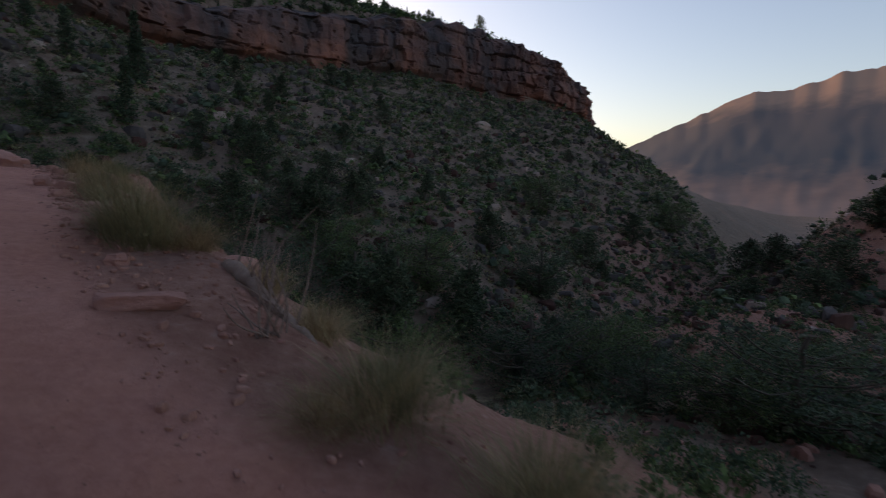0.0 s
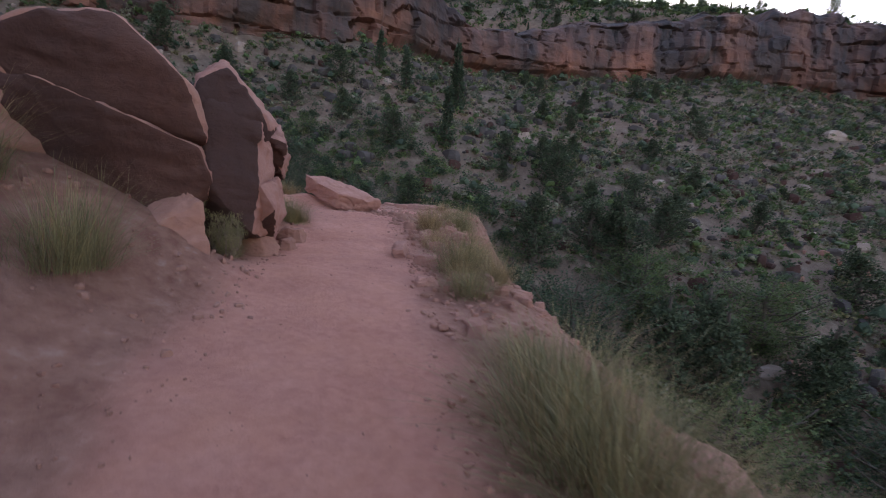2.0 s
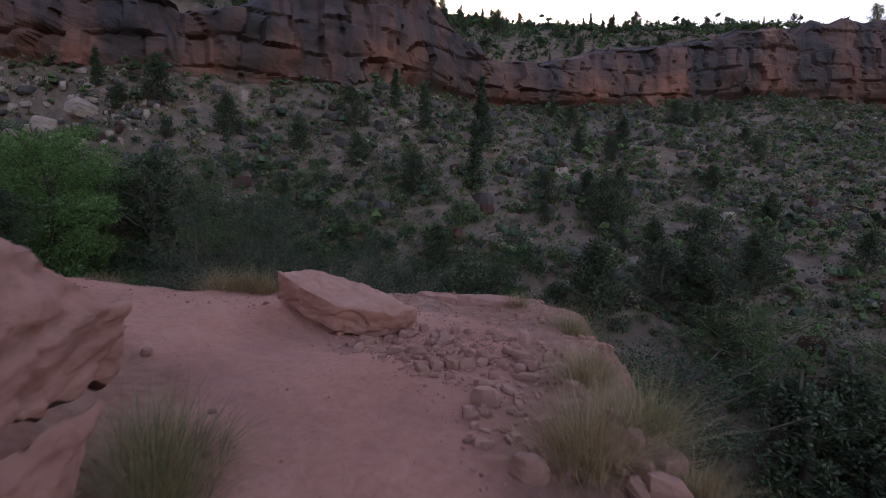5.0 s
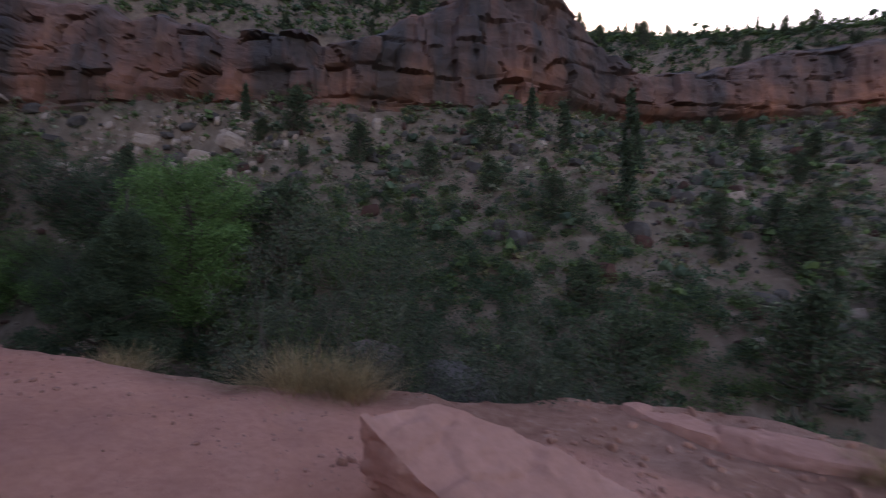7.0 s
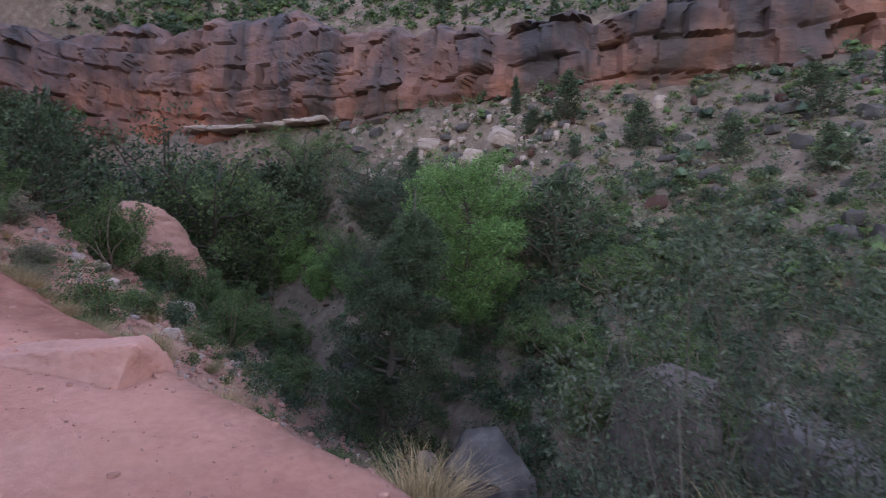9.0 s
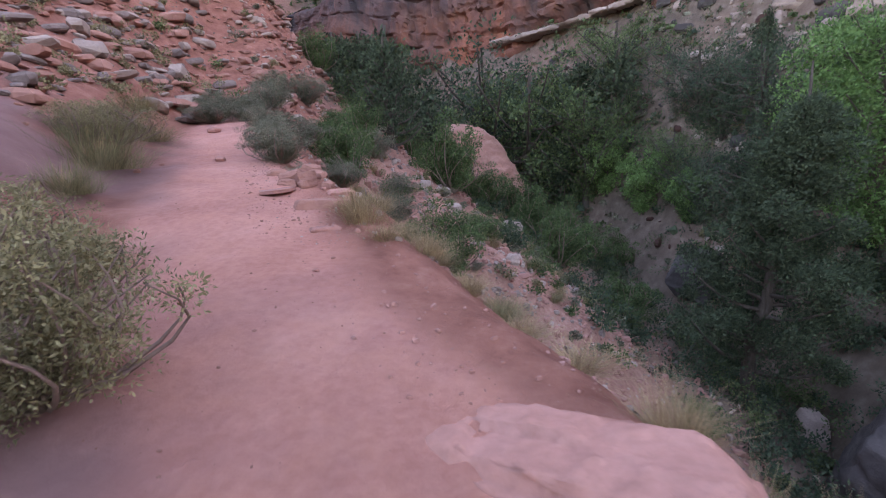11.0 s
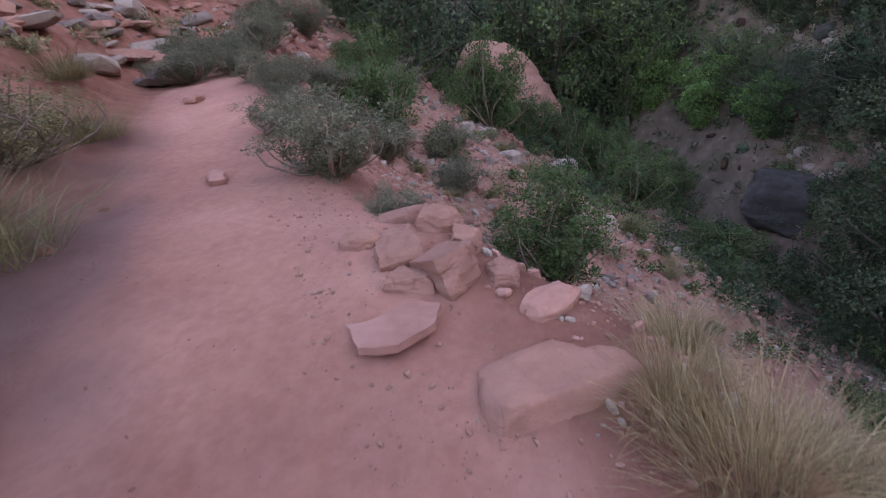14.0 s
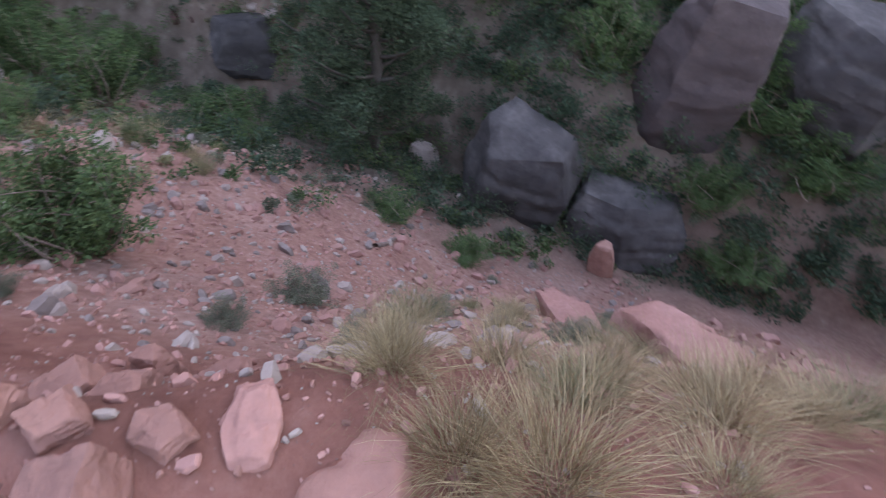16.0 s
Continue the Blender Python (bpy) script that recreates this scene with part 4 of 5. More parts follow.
def blades(r, n, height, spread, width, lean=.5):
    """Thin bent grass blades or stems that fan out of a base."""
    a = r.uniform(0, 6.283, n)
    base = (spread * .35 * r.rand(n)**.6)[:, None] * np.stack([np.cos(a), np.sin(a), 0 * a], -1)
    out = np.stack([np.cos(a + r.normal(0, .5, n)), np.sin(a + r.normal(0, .5, n)), 0 * a], -1) * (lean * height * r.rand(n)**.8)[:, None]
    h = (height * r.uniform(.25, 1.1, n))[:, None] * (0, 0, 1)
    side = np.cross(out + (.01, .02, 0), (0, 0, 1.0))
    side = side / (np.linalg.norm(side, axis=1)[:, None] + 1e-9) * (width * r.uniform(.5, 1.2, n))[:, None]
    sag = r.uniform(0, .45, n)[:, None]
    kink = r.normal(0, .05 * height, (n, 3)) * (1, 1, 0)
    rings = []
    for t, w in ((0, 1), (.4, .9), (.75, .6), (1, .12)):
        p = base + out * t**1.6 * 1.15 + h * (t - sag * t**3) + kink * math.sin(t * 3)
        rings += [p - side * w, p + side * w]
    v = np.stack(rings, 1)
    i = np.arange(n)[:, None] * 8
    f = np.concatenate([i + (k, k + 1, k + 3, k + 2) for k in (0, 2, 4)])
    return v.reshape(-1, 3), f


def grass_tuft(seed, mat, n=420, height=.6, spread=.5, name="grass_clump", label="dry straw-coloured grass clump on the trail's edge"):
    r = np.random.RandomState(seed)
    root = new(name)
    for k, m in enumerate((mat, mat, STRAW)):
        v, f = blades(r, int(n * (.7, .8, .35)[k]), height * (1, .7, 1.12)[k], spread * (1, 1.6, .9)[k], (.0034, .0034, .0022)[k], (.5, .95, .75)[k])
        mesh_object(("tuft", "tuft", "seed_stalk_tuft")[k], v + r.normal(0, .05, 3) * (1, 1, 0), f, m, root)
    return tagged(root, label, "grass")


def bush(seed, mat, height, width, leaves, leaf, name, label, stems=26, bare=.3, category="shrub"):
    """A many-stemmed shrub: thing > stems, foliage."""
    r = np.random.RandomState(seed)
    root = new(name)
    tubes, centres, radii = [], [], []
    for i in range(stems):
        a, q = r.uniform(0, 6.283), r.rand()**.6
        tip = np.array([np.cos(a) * width * .5 * q, np.sin(a) * width * .5 * q, height * (1 - .45 * q * q) * r.uniform(.75, 1.05)])
        bend = np.array([r.normal(0, .13), r.normal(0, .13), 0]) * width
        t = np.linspace(0, 1, 6)[:, None]
        pts = tip * t**np.array([.8, .8, 1.1]) + bend * np.sin(t * 3.1)
        tubes.append(tube(pts, np.linspace(.012, .003, 6) * (.6 + min(height, 1.3) * .6), 4))
        for k in np.linspace(bare, 1, 5):
            centres.append(tip * k**np.array([.8, .8, 1.1]) + r.normal(0, .05 * width, 3) * (1, 1, .6))
            radii.append(width * r.uniform(.06, .13))
    centres = np.array(centres)
    centres[:, 2] = np.maximum(centres[:, 2], .06 * height)
    v, f = merged(tubes)
    tagged(mesh_object("branchwork", v, f, BARK if height > 2 else DEAD, root), kind="stuff")
    v, f = leaf_cloud(r, centres, radii, max(1, leaves // len(centres)), leaf, leaf * .38)
    tagged(mesh_object("foliage", v, f, mat, root), kind="stuff")
    return tagged(root, label, category)


def tree(seed, mat, height, width, leaves, leaf, name, label, shape="cone", trunk_r=.03, low=.12, limbs=34, leafy=.38):
    """A tree: thing > trunk (with its limbs), crown."""
    r = np.random.RandomState(seed)
    root = new(name)
    t = np.linspace(0, 1, 9)
    wob = np.cumsum(r.normal(0, .018, (9, 2)), axis=0) * height * (1 if shape != "spire" else .3)
    spine = np.stack([wob[:, 0], wob[:, 1], t * height * .97], -1)
    pieces = [tube(spine, height * trunk_r * (1 - t * .93) + .01, 7)]
    centres, radii = [], []
    for i in range(limbs):
        h = low + (1 - low) * (i + r.rand()) / limbs
        if shape == "cone":
            reach = width * .5 * (1.02 - h)**.65 * r.uniform(.6, 1.15) * min(1, .55 + h * 2.2)
        elif shape == "spire":
            reach = width * .5 * (1.03 - h)**.9 * r.uniform(.7, 1.1)
        else:
            reach = width * .5 * (max(0, 1 - ((h - .62) / .46)**2))**.5 * r.uniform(.6, 1.1)
        a = i * 2.4 + r.uniform(-.5, .5)
        s = np.array([np.interp(h * .86, t, spine[:, k]) for k in range(3)])
        e = s + np.array([np.cos(a) * reach, np.sin(a) * reach, reach * (r.uniform(.1, .6) if shape != "spire" else r.uniform(-.15, .15)) + .03 * height])
        u = np.linspace(0, 1, 5)[:, None]
        pts = s + (e - s) * u + np.array([0, 0, -.12 * reach]) * np.sin(u * 3.14)
        pieces.append(tube(pts, np.linspace(height * .008 * (1.2 - h), height * .0015, 5) + .004, 4))
        for k in (.42, .72, 1.0):
            centres.append(s + (e - s) * k + r.normal(0, .03 * width, 3))
            radii.append(width * r.uniform(.055, .13) * (leafy / .38))
    v, f = merged(pieces)
    mesh_object("trunk", v, f, BARK, root)
    v, f = leaf_cloud(r, centres, radii, max(1, leaves // len(centres)), leaf, leaf * .5)
    tagged(mesh_object("crown", v, f, mat, root), kind="stuff")
    return tagged(root, label, "tree")


def plant(src, x, y, size, turn, sink=.05, lean=(0, 0)):
    """A copy of a pattern plant on the ground; size: one factor, or one for each axis."""
    k = size if isinstance(size, tuple) else (size,) * 3
    return copy_thing(src, pose(x, y, ground_z(x, y) - sink, lean[0], lean[1], turn) @ Matrix.Diagonal((*k, 1)))


def away(ob):
    """Takes a pattern plant, and its parts, out again once its copies stand."""
    for o in (*ob.children_recursive, ob):
        bpy.data.objects.remove(o)
rng = random.Random(11)

# patterns, each one metre high and about as wide
JUNIPERS = [tree(400 + i, JUNIPER, 1.0, w, 3400, .04, "juniper_tree", "dark green juniper with a ragged crown on the far hillside", "cone", .035, .06, 36) for i, w in enumerate((.75, .9, .62, 1.05))]
PINES = [tree(410 + i, PINE, 1.0, w, 2600, .038, "pine_tree", "tall narrow dark conifer on the canyon slope", "spire", .02, .05, 44) for i, w in enumerate((.30, .38))]
ROUNDS = [tree(420 + i, m, 1.0, w, 9000, .026, "creek_tree", "dense dark green tree in the creek bottom", "round", .025, .08, 40, .46) for i, (m, w) in enumerate(((LEAFY, 1.15), (PINE, 1.3), (LEAFY, 1.2)))]
RIDGE = "trees along the canyon rim"

# ---- the big trees by the creek ----
tree(430, JUNIPER, 12.2, 6.8, 72000, .11, "juniper_tree", "tall ragged juniper with a bare dark trunk by the creek", "cone", .022, .17, 52).matrix_world = pose(-33.2, 12.9, ground_z(-33.2, 12.9) - .2, 0, 2, 40)
tree(431, BRIGHT, 10.6, 6.6, 42000, .14, "cottonwood_tree", "bright green cottonwood standing behind the juniper", "round", .018, .2, 54, .5).matrix_world = pose(-36.4, 17.6, ground_z(-36.4, 17.6) - .2, 0, 0, 10)
for x, y, h, m, label in ((-49.6, 10.3, 4.2, BRIGHT, "bright green sapling on the creek bank"), (-56.5, 3.8, 7.2, BRIGHT, "yellow-green leafy tree in the creek bottom"), (-52.8, 8.0, 4.6, BRIGHT, "small bright green tree in the creek bottom"),
                          (-46.5, 12.6, 3.2, BRIGHT, "light green sapling by the creek")):
    tree(440 + int(h), m, h, h * .8, 9000, .16, "creek_tree", label, "round", .02, .1, 40, .5).matrix_world = pose(x, y, ground_z(x, y) - .2, 0, 0, 50 * h)

# ---- trees up the creek, past the trail's end ----
UPSTREAM = [(-57.1, 8.8, 6.9), (-49.6, -6.4, 10.7), (-51.6, -9.6, 8.5), (-55.8, -1.7, 11.9), (-54.5, 1.9, 12.5), (-56.9, 5.0, 9.8), (-53.9, 8.7, 9.3), (-51.1, 13.5, 5.4), (-53.4, 6.7, 8.5),
            (-54.5, 4.3, 8), (-47.5, -9.5, 7), (-58, -6, 9), (-60, -12, 10), (-62, 0, 9), (-44, 14.5, 5), (-47, 16, 5), (-39, 20.5, 5), (-42.5, -6.5, 5), (-49, 14.5, 4.5), (-46, 13.0, 4), (-48.5, 12, 4.5), (-45, 16.5, 4), (-50, 16.5, 4.5), (-42, 15.5, 4.2)]
for i, (x, y, h) in enumerate(UPSTREAM):
    ob = plant((ROUNDS[:1] + ROUNDS[1:2] + JUNIPERS[:2])[(i * 3) % 4], x, y, (h * rng.uniform(.9, 1.05), h * rng.uniform(.85, 1.05), h), rng.uniform(0, 360), .2)
    tagged(ob, "dark green tree crowding the upper creek bottom", "tree", "trees of the upper creek bottom")

for x, y, h, w in ((-37.2, -1.9, 5.4, 4.4), (-39.4, -4.0, 5.0, 4.6), (-35.6, 21.8, 6.0, 6.4)):
    tagged(plant(JUNIPERS[3], x, y, (w, w, h), 90 * h, .2), "broad dark juniper crowding a red rock dome", "tree", "trees of the upper creek bottom")

# ---- trees in the creek below the first stretch ----
BOTTOM = [(9.6, 29.6, 4.3), (2.0, 29.4, 4.4), (-2.7, 29.7, 5), (7.5, 36.9, 4), (13.4, 46.0, 4), (22.0, 57.8, 4), (31, 68, 4.5), (-6.7, 31.1, 4), (-2.6, 28.7, 5), (1.3, 29.5, 5.5),
          (5.1, 26.8, 5.2), (-8.0, 33.5, 4.2), (-4.4, 28.2, 5.2), (-.9, 32.1, 4.2), (-1.5, 25.5, 6), (-12, 27, 4.6), (-15, 25, 5), (-9, 26.5, 5.2), (-18, 27.5, 4.2), (4, 40, 4), (10, 52, 4.2)]
for i, (x, y, h) in enumerate(BOTTOM):
    ob = plant((ROUNDS + JUNIPERS)[(i * 5) % 7], x, y, (h * 1.15, h * 1.1, h), rng.uniform(0, 360), .25)
    tagged(ob, "dark rounded tree in the creek bottom below the trail", "tree", "trees of the lower creek bottom")
for x, y, h in ((14.0, 18.8, 4.6), (9.7, 22.7, 3.0), (12.5, 20.5, 3.6), (18, 24, 3), (11.5, 31.5, 4)):
    tagged(plant(ROUNDS[rng.randrange(3)], x, y, (h * 1.5, h * 1.4, h), rng.uniform(0, 360), .3), "broad dark shrubby tree beside the dry wash", "tree", "shrubby trees by the dry wash")
for x, y, h in ((34.3, 42.8, 5.0), (30.5, 39.5, 4.2), (34.5, 51.5, 4.5), (37.6, 62, 5), (40, 46, 4.5), (28.5, 46, 3.5)):
    tagged(plant(JUNIPERS[rng.randrange(4)], x, y, (h * 1.5, h * 1.4, h), rng.uniform(0, 360), .3), "dark juniper on the low hill beyond the wash", "tree", "junipers on the low hill")

# ---- trees on the far hillside ----
HILLSIDE = [(-20.7, 29.5, 3.0), (-12.9, 30.5, 4.8), (-11.1, 36.5, 3.1), (-9.0, 39.4, 3.2), (-17.2, 50.3, 2.4), (-18.5, 38.8, 2.7), (-16.3, 40.3, 2.7), (-14.4, 39.0, 3.6),
            (-34.6, 32.0, 3.2), (-33.6, 36.4, 3.5), (-43.4, 26.0, 4.3), (-6.8, 58.3, 2.6), (-12.6, 66.9, 2.4), (-9.4, 48.7, 2.3), (-5.7, 45.8, 2.5), (-10.5, 33.9, 3.6),
            (-6.7, 36.5, 3.6), (-17.5, 29.0, 2.6), (-8.9, 34.7, 3.9), (-14.1, 38.1, 3.3), (-6.3, 38.5, 3.3), (-39, 29, 3.2), (-30, 33, 3), (-25, 33, 3)]
for i, (x, y, h) in enumerate(HILLSIDE):
    tagged(plant(JUNIPERS[i % 4], x, y, (h * 1.05, h * 1.05, h), rng.uniform(0, 360), .15), group="junipers on the far hillside")
for x, y, h in ((-22.4, 36.0, 5.4), (-26.0, 43.4, 6.0), (-25.2, 42.6, 4.6), (-29.5, 40.5, 4.5), (-47.1, 24.0, 3.4), (-33, 41, 4)):
    tagged(plant(PINES[rng.randrange(2)], x, y, h, rng.uniform(0, 360), .15), group="tall conifers on the far hillside")
px, py, pz, ps = strew(70, -70, 45, 5, 112, lambda x, y, st, sb: (st > 25) & (sb < -2), (1.2, 3.2))
for x, y, s in zip(px, py, ps):
    tagged(plant(JUNIPERS[rng.randrange(4)], x, y, (s * 1.1, s * 1.1, s), rng.uniform(0, 360), .1), group="junipers on the far hillside")
px, py, pz, ps = strew(215, -105, 25, -30, 115, lambda x, y, st, sb: (sb > 3.6) & (sb < 34) & ((x < -40) | (sb < 20)), (1.6, 4.0))
for x, y, s in zip(px, py, ps):
    s = s * (.95 if x > -40 else 1)
    src = PINES[rng.randrange(2)] if rng.random() < .22 else JUNIPERS[rng.randrange(4)]
    tagged(plant(src, x, y, (s, s, s * 1.15), rng.uniform(0, 360), .1), "dark conifer standing on the canyon rim", "tree", RIDGE)

for ob in JUNIPERS + PINES + ROUNDS:
    away(ob)


# ---- the scrub that nobody could count ----
def scrub(name, n, box, keep, size, mat, leaf, each, label, seed):
    """Very many shrubs as one mesh: each an uneven dense heart in a coat of leaves."""
    x, y, z, s = strew(n, *box, keep, size)
    r = np.random.RandomState(seed)
    m = len(x)
    lobes = 3
    off = r.normal(0, .27, (m, lobes, 3)) * s[:, None, None] * (1, 1, .4)
    c = np.stack([x, y, z + .26 * s], -1)[:, None] + off
    v, f = leaf_cloud(r, c.reshape(-1, 3), s.repeat(lobes) * .31, int(each * 1.5), leaf, leaf * .5)
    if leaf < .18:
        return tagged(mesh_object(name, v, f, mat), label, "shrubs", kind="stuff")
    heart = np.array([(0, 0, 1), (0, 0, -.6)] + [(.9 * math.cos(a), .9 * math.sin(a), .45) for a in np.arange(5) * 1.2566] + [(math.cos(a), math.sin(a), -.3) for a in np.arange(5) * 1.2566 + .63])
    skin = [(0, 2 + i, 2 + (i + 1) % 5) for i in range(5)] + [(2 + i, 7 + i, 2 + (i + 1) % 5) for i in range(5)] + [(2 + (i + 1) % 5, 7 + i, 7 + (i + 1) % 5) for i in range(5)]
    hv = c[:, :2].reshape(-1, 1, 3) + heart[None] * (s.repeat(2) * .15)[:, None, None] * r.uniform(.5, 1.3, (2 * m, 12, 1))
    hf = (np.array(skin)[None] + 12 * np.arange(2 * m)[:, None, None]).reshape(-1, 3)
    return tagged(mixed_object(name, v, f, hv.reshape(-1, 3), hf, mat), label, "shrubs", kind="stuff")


FAR_BOX = (-78, 45, 0, 115)
on_hill = lambda x, y, st, sb: (st > 22) & (sb < .5)
patchy = lambda x, y, st, sb: on_hill(x, y, st, sb) & (fbm(x * .12, y * .12, 3, 50) > -.12)
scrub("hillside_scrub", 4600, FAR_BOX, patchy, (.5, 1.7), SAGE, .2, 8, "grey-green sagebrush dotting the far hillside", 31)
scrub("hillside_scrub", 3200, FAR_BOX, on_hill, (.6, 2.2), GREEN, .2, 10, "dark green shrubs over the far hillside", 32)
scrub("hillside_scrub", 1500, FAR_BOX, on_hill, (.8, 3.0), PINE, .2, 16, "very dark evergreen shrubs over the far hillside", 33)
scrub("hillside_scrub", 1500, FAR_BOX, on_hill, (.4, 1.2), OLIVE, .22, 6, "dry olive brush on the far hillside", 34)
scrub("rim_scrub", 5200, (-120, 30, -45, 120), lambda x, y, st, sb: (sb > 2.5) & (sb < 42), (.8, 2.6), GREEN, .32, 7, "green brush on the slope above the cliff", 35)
bare = lambda x, y: (((x - 20) / 13)**2 + ((y - 31) / 13)**2 > 1) & (x < 20) & ((x < -2) | (fbm(x * .25, y * .25, 3, 91) > .14))
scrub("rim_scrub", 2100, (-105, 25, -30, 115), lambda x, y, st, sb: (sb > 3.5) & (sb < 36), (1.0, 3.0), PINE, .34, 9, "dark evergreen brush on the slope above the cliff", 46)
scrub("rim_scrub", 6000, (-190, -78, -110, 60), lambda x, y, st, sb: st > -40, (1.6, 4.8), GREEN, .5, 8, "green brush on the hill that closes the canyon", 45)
below = lambda x, y, st, sb: bare(x, y) & ((x > -26) | (fbm(x * .3, y * .3, 2, 92) > .1)) & (st > 3.2) & (st < 24) & ((x > -17) | (st > 8 + 4 * (x > -27))) & ((x < -17) | (x > -6) | (st > 5.6))
scrub("slope_scrub", 560, (-48, 22, -2, 40), below, (.5, 1.8), GREEN, .10, 40, "green brush on the slope below the trail", 36)
scrub("slope_scrub", 620, (-48, 22, -2, 40), below, (.4, 1.4), SAGE, .09, 34, "grey brush on the slope below the trail", 37)
scrub("slope_scrub", 300, (-48, 22, -2, 40), lambda x, y, st, sb: bare(x, y) & (st > 9 + 4 * (x < -17) * (x > -27)) & (st < 24), (1.0, 2.8), PINE, .13, 60, "dark brush filling the creek bottom", 38)
scrub("creek_scrub", 420, (-46, -12, 12, 34), lambda x, y, st, sb: (st > 12 + 3 * (x > -26)) & (st < 30), (.8, 2.4), LEAFY, .13, 44, "mid-green brush over the creek banks", 47)
scrub("creek_scrub", 380, (-46, -12, 12, 34), lambda x, y, st, sb: (st > 12 + 3 * (x > -26)) & (st < 30), (.8, 2.6), PINE, .13, 46, "dark brush over the creek banks", 48)
scrub("creek_scrub", 520, (-38, -18, 17, 29), lambda x, y, st, sb: (st > 12) & (st < 26), (1.0, 2.4), PINE, .15, 34, "dark brush crowding the far creek bank", 51)
scrub("wash_scrub", 90, (5, 70, 15, 80), lambda x, y, st, sb: bare(x, y) & (st > 8) & (sb < -25), (.5, 2.0), PINE, .2, 20, "dark brush along the dry wash", 39)

end_slope = lambda x, y, st, sb: (x < -27.5) & (st > -3) & (st < 14)
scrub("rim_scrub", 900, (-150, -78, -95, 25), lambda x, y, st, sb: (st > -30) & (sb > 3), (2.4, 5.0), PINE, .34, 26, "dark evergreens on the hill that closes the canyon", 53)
scrub("slope_scrub", 170, (-42, -19.5, -16, 1), lambda x, y, st, sb: (st < -1.6) & (st > -12), (.35, 1.0), OLIVE, .07, 40, "dry olive brush among the slabs over the trail", 54)
scrub("slope_scrub", 60, (-46, -27, -14, 9), end_slope, (.4, 1.5), GREEN, .08, 60, "green brush on the slope past the trail's bend", 49)
scrub("slope_scrub", 90, (-46, -27, -14, 9), end_slope, (.4, 1.0), OLIVE, .08, 44, "dry olive brush on the slope past the trail's bend", 52)
scrub("slope_scrub", 90, (-46, -27, -14, 9), end_slope, (.4, 1.2), SAGE, .08, 44, "grey-green brush on the slope past the trail's bend", 50)

# ---- shrubs and grass along the trail ----
G_STRAW = [grass_tuft(500 + i, STRAW, 520, 1.0, .8) for i in range(3)]
G_OLIVE = [grass_tuft(510 + i, OLIVE, 620, 1.0, .9, "rabbitbrush", "olive and straw rabbitbrush clump at the trail's edge") for i in range(3)]
B_SAGE = [bush(520 + i, SAGE, 1.0, 1.25, 18000, .034, "sagebrush", "grey-green sagebrush beside the trail", 34) for i in range(2)]
B_GREEN = [bush(530 + i, GREEN, 1.0, 1.15, 14000, .042, "green_shrub", "rounded dense green shrub on the slope by the trail", 34) for i in range(2)]
B_OLIVE = [bush(540 + i, OLIVE, 1.0, 1.1, 15000, .03, "rabbitbrush", "half-dry olive rabbitbrush at the trail's edge", 44) for i in range(2)]


def row(kinds, group, places):
    for i, (x, y, w, h) in enumerate(places):
        tagged(plant(kinds[i % len(kinds)], x, y, (w, w, h), rng.uniform(0, 360), .03), group=group)


row(G_OLIVE, "rabbitbrush along the outer edge", [
    (-5.2, 7.55, .55, .6), (-3.67, 5.85, .5, .32), (-4.67, 6.85, .5, .36), (-2.75, 4.75, .8, .72), (-3.2, 5.1, .85, .8), (-1.1, 4.5, .6, .4), (-.35, 3.7, .5, .34), (-.3, 2.75, .7, .55),
    (.5, 2.0, .6, .5), (-8.0, 12.9, .6, .45), (-7.3, 11.4, .5, .35), (-6.6, 10.1, .6, .5), (-19.25, 5.9, .35, .3), (-22.6, 6.9, .8, .55), (-18.35, 7.1, .45, .24)])
row(G_STRAW, "dry grass along the outer edge", [
    (-6.75, 9.46, .62, .55), (-5.6, 8.9, .45, .36), (-5.2, 8.25, .4, .32), (-6.25, 9.75, .4, .3), (-4.7, 7.5, .5, .4), (-5.05, 8.0, .4, .3), (-7.2, 10.8, .5, .42), (-5.45, 8.6, .5, .3), (-5.0, 7.3, .4, .45), (-6.0, 8.4, .45, .4), (-3.3, 5.5, .7, .42), (-2.35, 4.75, .6, .4), (-1.55, 4.25, .5, .4), (-.95, 3.75, .5, .4), (-.6, 2.5, .45, .25), (-9.2, 13.9, .4, .28), (-13.1, 11.5, .9, .55),
    (-12.7, 11.8, .7, .5), (-16.9, 8.75, .5, .42), (-19.02, 5.5, .56, .46), (-19.3, 5.3, .4, .4), (-19.8, 5.35, .42, .32), (-18.6, 5.95, .4, .2), (-19.3, 6.2, .45, .26), (-19.0, 6.6, .4, .24), (-19.7, 5.9, .4, .24), (-20.1, 5.5, .35, .2), (-18.8, 7.0, .4, .22), (-19.5, 6.8, .4, .24), (-18.75, 6.3, .5, .28), (-20.6, 5.7, .4, .28), (-14.4, 10.3, .6, .4), (-18.0, 7.35, .42, .2), (-17.5, 7.8, .5, .22), (-18.5, 6.8, .4, .22), (-16.6, 8.3, .4, .42), (-16.2, 8.95, .45, .45)])
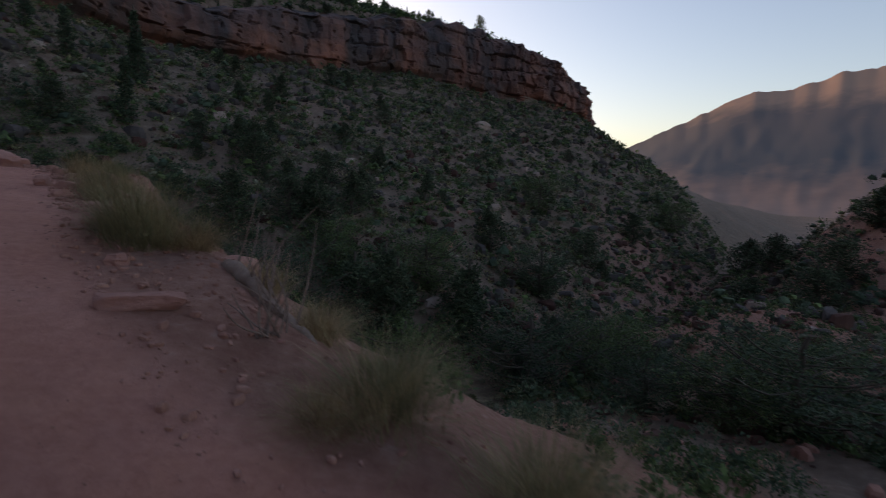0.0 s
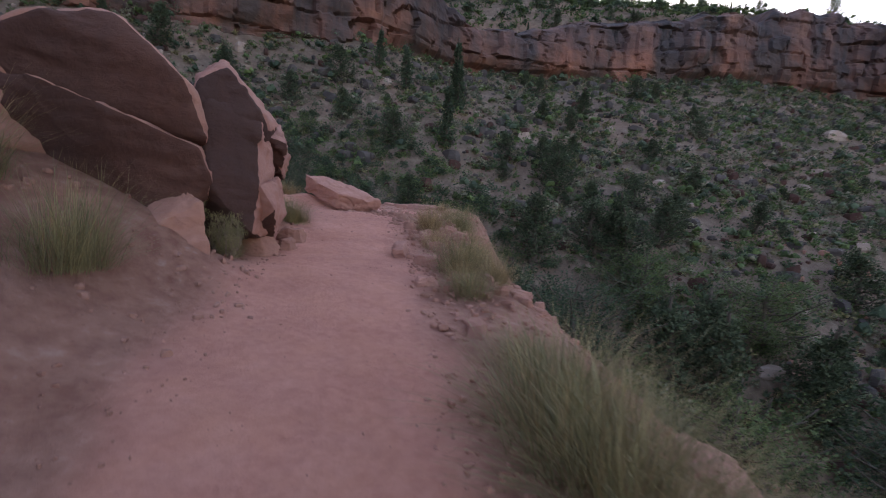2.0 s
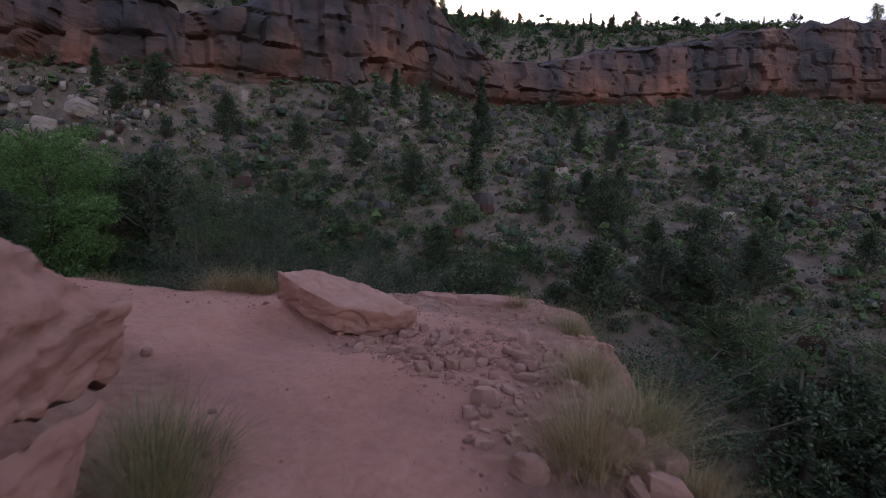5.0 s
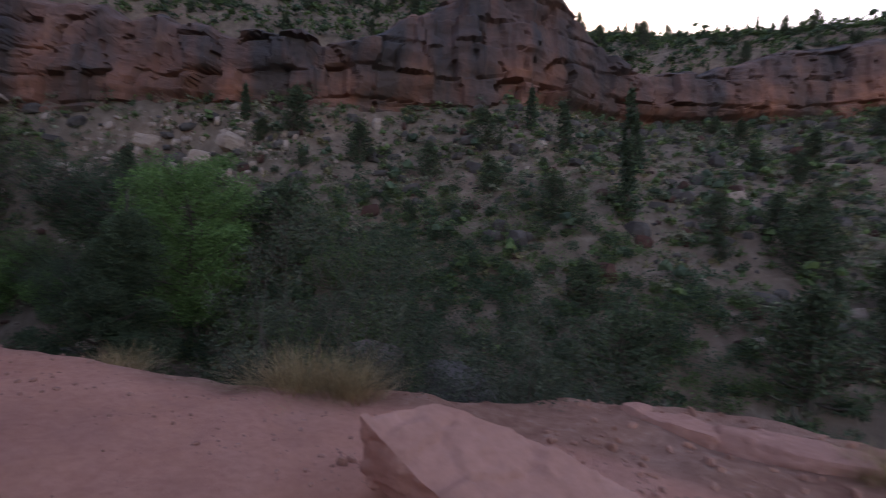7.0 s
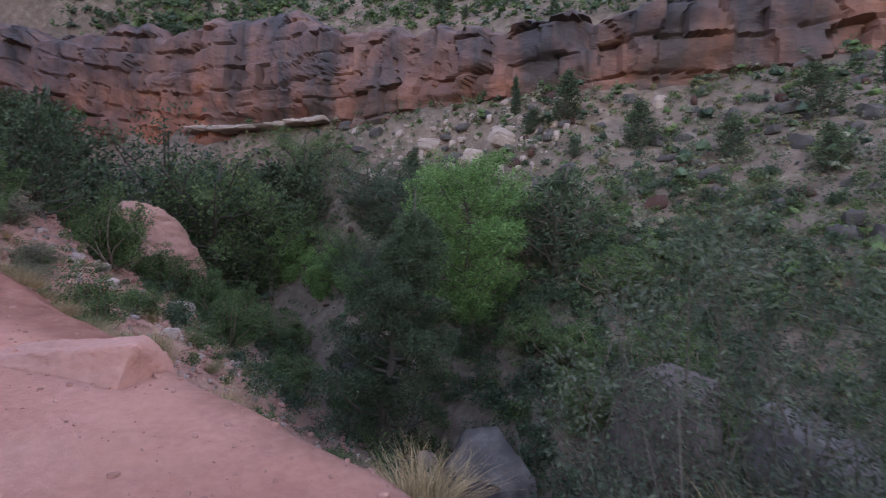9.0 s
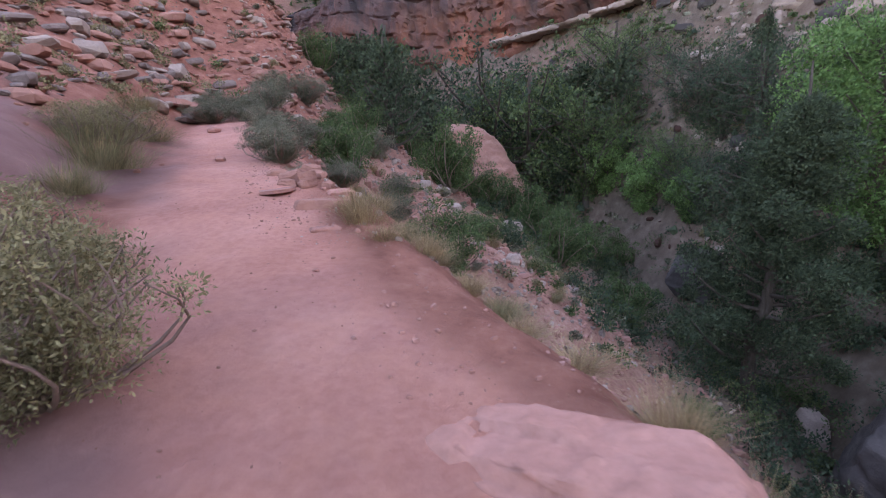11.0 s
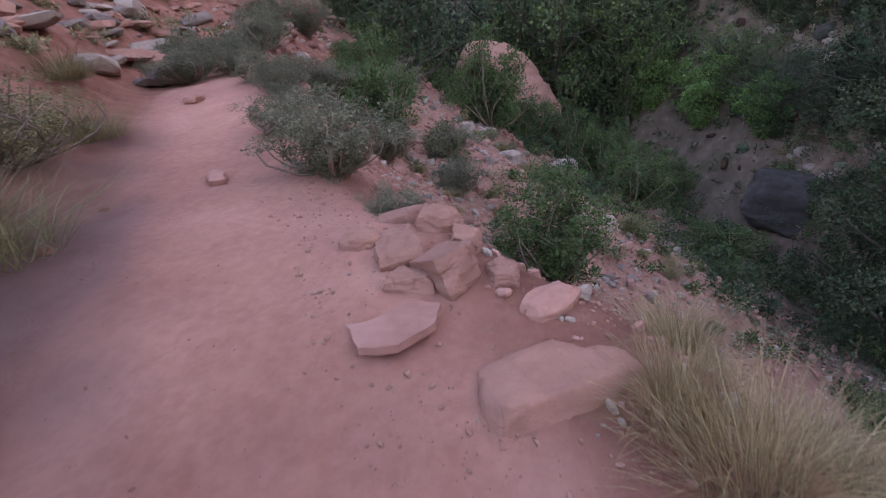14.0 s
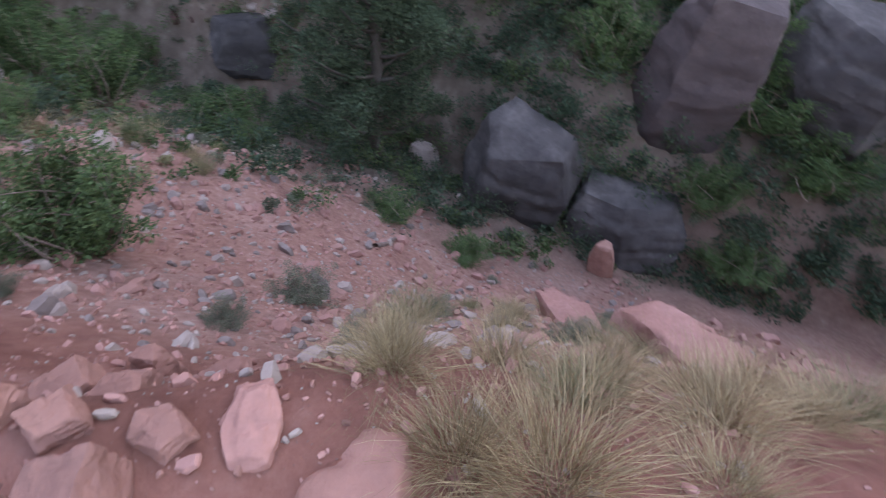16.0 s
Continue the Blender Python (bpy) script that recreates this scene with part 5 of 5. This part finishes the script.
row(G_OLIVE + B_OLIVE, "brush on the bank over the trail", [
    (-8.5, 8.1, .6, .5), (-8.2, 7.9, .4, .42), (-7.0, 5.9, .35, .4), (-7.1, 5.5, .5, .5), (-6.75, 5.72, .35, .5), (-6.45, 4.2, .7, .75), (-7.2, 3.9, .8, .8), (-5.9, 3.2, .6, .5), (-15.7, 5.5, 1.15, 1.1), (-16.5, 4.1, .9, .8), (-15.2, 5.3, .7, .7),
    (-17.0, 4.25, .4, .5), (-19.3, 1.5, 1.2, .8), (-20.6, .4, 1.3, .8), (-19.6, .9, 1.0, .7), (-21.8, -.3, 1.0, .6), (-23, -1.8, 1.0, .5), (-18.2, 2.4, .7, .5), (-16.4, 4.4, .6, .5)])
row(B_SAGE, "sagebrush along the outer edge", [
    (-21.4, 2.9, 1.0, .72), (-20.95, 3.6, .5, .36), (-25.2, -.3, .8, .5), (-25.4, -1.9, 1.2, .6), (-26.5, -.6, .8, .5), (-24.0, 6.1, .9, .6), (-22.4, 1.9, .8, .55), (-26.6, 1.0, 1.2, .8), (-27.6, -.7, 1.3, .8), (-28.6, -2.4, 1.3, .9), (-29.6, -.9, 1.5, 1.0), (-30.6, -3.4, 1.4, 1.0), (-28.1, 1.9, 1.2, .8), (-31.6, -1.4, 1.6, 1.1), (-33, -3.9, 1.6, 1.2), (-34, -1.4, 1.7, 1.3), (-30.2, 1.1, 1.3, .9), (-22.9, 5.0, .5, .35), (-21.9, 5.9, .5, .3), (-23.4, 7.9, .6, .35), (-20.6, 7.9, .5, .3), (-26.1, -1.4, .8, .5), (-24.6, .4, .7, .45), (-26.6, -2.4, 1.1, .7), (-27.4, -2.2, 1.0, .6), (-27.2, -3.4, 1.0, .7)])
row(B_GREEN, "green shrubs below the trail", [
    (-25.9, 4.1, 2.0, 1.75), (-28.3, .3, 1.9, 2.0), (-37.9, 5.8, 2.9, 2.4), (-35.8, 8.5, 2.6, 1.6), (-37.4, .9, 2.7, 3.4), (-41.0, 4.4, 2.4, 2.6), (-42.6, 7.0, 2.4, 2.0), (-31.6, 3.6, 1.5, 1.0),
    (-31.0, -1.6, 1.5, 1.3), (-34.6, -2.4, 2.4, 2.0), (-33.5, 8.6, 1.5, .9), (-29, 10.5, 1.6, .8), (-27, 11.5, 1.4, .7), (-23.5, 19.5, 2.2, 1.6), (-21.3, 21.5, 2.6, 1.8), (-28.3, 19.6, 2.4, 3.0),
    (-23.4, 21.6, 2.8, 2.0), (-24.6, 22.6, 2.6, 2.2), (-27.5, 22.5, 3.0, 2.2), (-30.5, 20.5, 3.0, 2.0), (-33, 19.5, 3.0, 1.8), (-22.0, 19.0, 2.4, 1.3), (-31.5, 23, 3.2, 2.0), (-42.6, -1.6, 2.4, 2.6),
    (-45.0, 5.6, 2.6, 2.8), (-41.5, 1.6, 2.8, 2.2), (-43.4, 3.0, 2.8, 2.4), (-40.2, -.4, 2.4, 2.2), (-46.5, 8.2, 2.6, 2.6), (-38.6, -6.4, 2.2, 2.2), (-39.6, -4.8, 2.4, 2.4), (-45.5, -4.5, 2.6, 3.0)])
px, py, pz, ps = strew(64, -36, -19.6, -2, 13, lambda x, y, st, sb: (st > 2.0) & (st < 10.5) & (fbm(x * .5, y * .5, 2, 95) > -.05), (.35, .9))
row(G_STRAW + B_SAGE + G_OLIVE, "tufts on the scree below the trail", [(x, y, s, s * .6) for x, y, s in zip(px, py, ps)])
for ob in G_STRAW + G_OLIVE + B_SAGE + B_GREEN + B_OLIVE:
    away(ob)

# the great grey-green shrub that hangs over the drop at the corner
bush(560, DUSKY, 4.7, 3.9, 60000, .05, "mountain_mahogany", "large open grey-green shrub with twiggy stems over the drop", 80, .2).matrix_world = pose(-14.4, 12.7, ground_z(-14.4, 12.7) - .1, 0, 0, 20)
bush(561, DUSKY, 3.4, 3.2, 40000, .05, "mountain_mahogany", "dusky grey-green open shrub below the rim of the drop", 56, .2).matrix_world = pose(-12.4, 14.2, ground_z(-12.4, 14.2) - .1, 0, 0, 80)


# ---- deadwood ----
def dead_branch():
    r = np.random.RandomState(77)
    root = new("dead_branch")
    zg = lambda x, y: ground_z(x, y)
    a, b = np.array((-1.92, 4.45)), np.array((-.85, 3.4))
    t = np.linspace(0, 1, 17)[:, None]
    xy = a + (b - a) * t
    pts = np.concatenate([xy, np.array([[zg(*p) + .015 + .04 * math.sin(4 * k)] for p, k in zip(xy, t[:, 0])])], 1)
    v, f = tube(pts + r.normal(0, .012, (17, 3)), np.linspace(.075, .03, 17) * r.uniform(.75, 1.25, 17), 11)
    mesh_object("log", v, f, DEAD, root)
    for i in range(26):
        s = pts[2 + i % 15] if i < 12 else np.array((-1.12, 3.2, zg(-1.12, 3.2))) + r.normal(0, .05, 3) * (1, 1, 0)
        d = np.array([r.normal(0, .25), r.normal(0, .25), r.uniform(.15, .75)])
        u = np.linspace(0, 1, 6)[:, None]
        v, f = tube(s + d * u + r.normal(0, .03, 3) * np.sin(u * 3.1), np.linspace(.009, .003, 6), 5)
        mesh_object("twig", v, f, DEAD, root)
    return tagged(root, "bleached dead log with upright broken twigs at the trail's edge", "deadwood")


dead_branch()
for i, (x, y, l, turn) in enumerate(((14.7, 34.7, 4.0, 20), (17.5, 36, 3.0, 70), (-27.5, 9.5, 2.2, 130), (-33.5, 7.5, 3.0, 40), (-10.2, 16.8, 2.2, 10), (-15.2, 14.8, 2.4, 160))):
    u = np.linspace(-.5, .5, 8)[:, None] * l
    c = pose(0, 0, 0, 0, 0, turn).to_3x3() @ Vector((1, 0, 0))
    xy = np.array([[x, y]]) + u * np.array([[c.x, c.y]])
    pts = np.concatenate([xy, np.array([[ground_z(*p) + .06 + .05 * math.sin(5 * k)] for k, p in enumerate(xy)])], 1)
    v, f = tube(pts, np.linspace(.08, .025, 8), 6)
    tagged(mesh_object("fallen_branch", v, f, DEAD), "bleached fallen branch lying on the slope", "deadwood", "fallen branches")
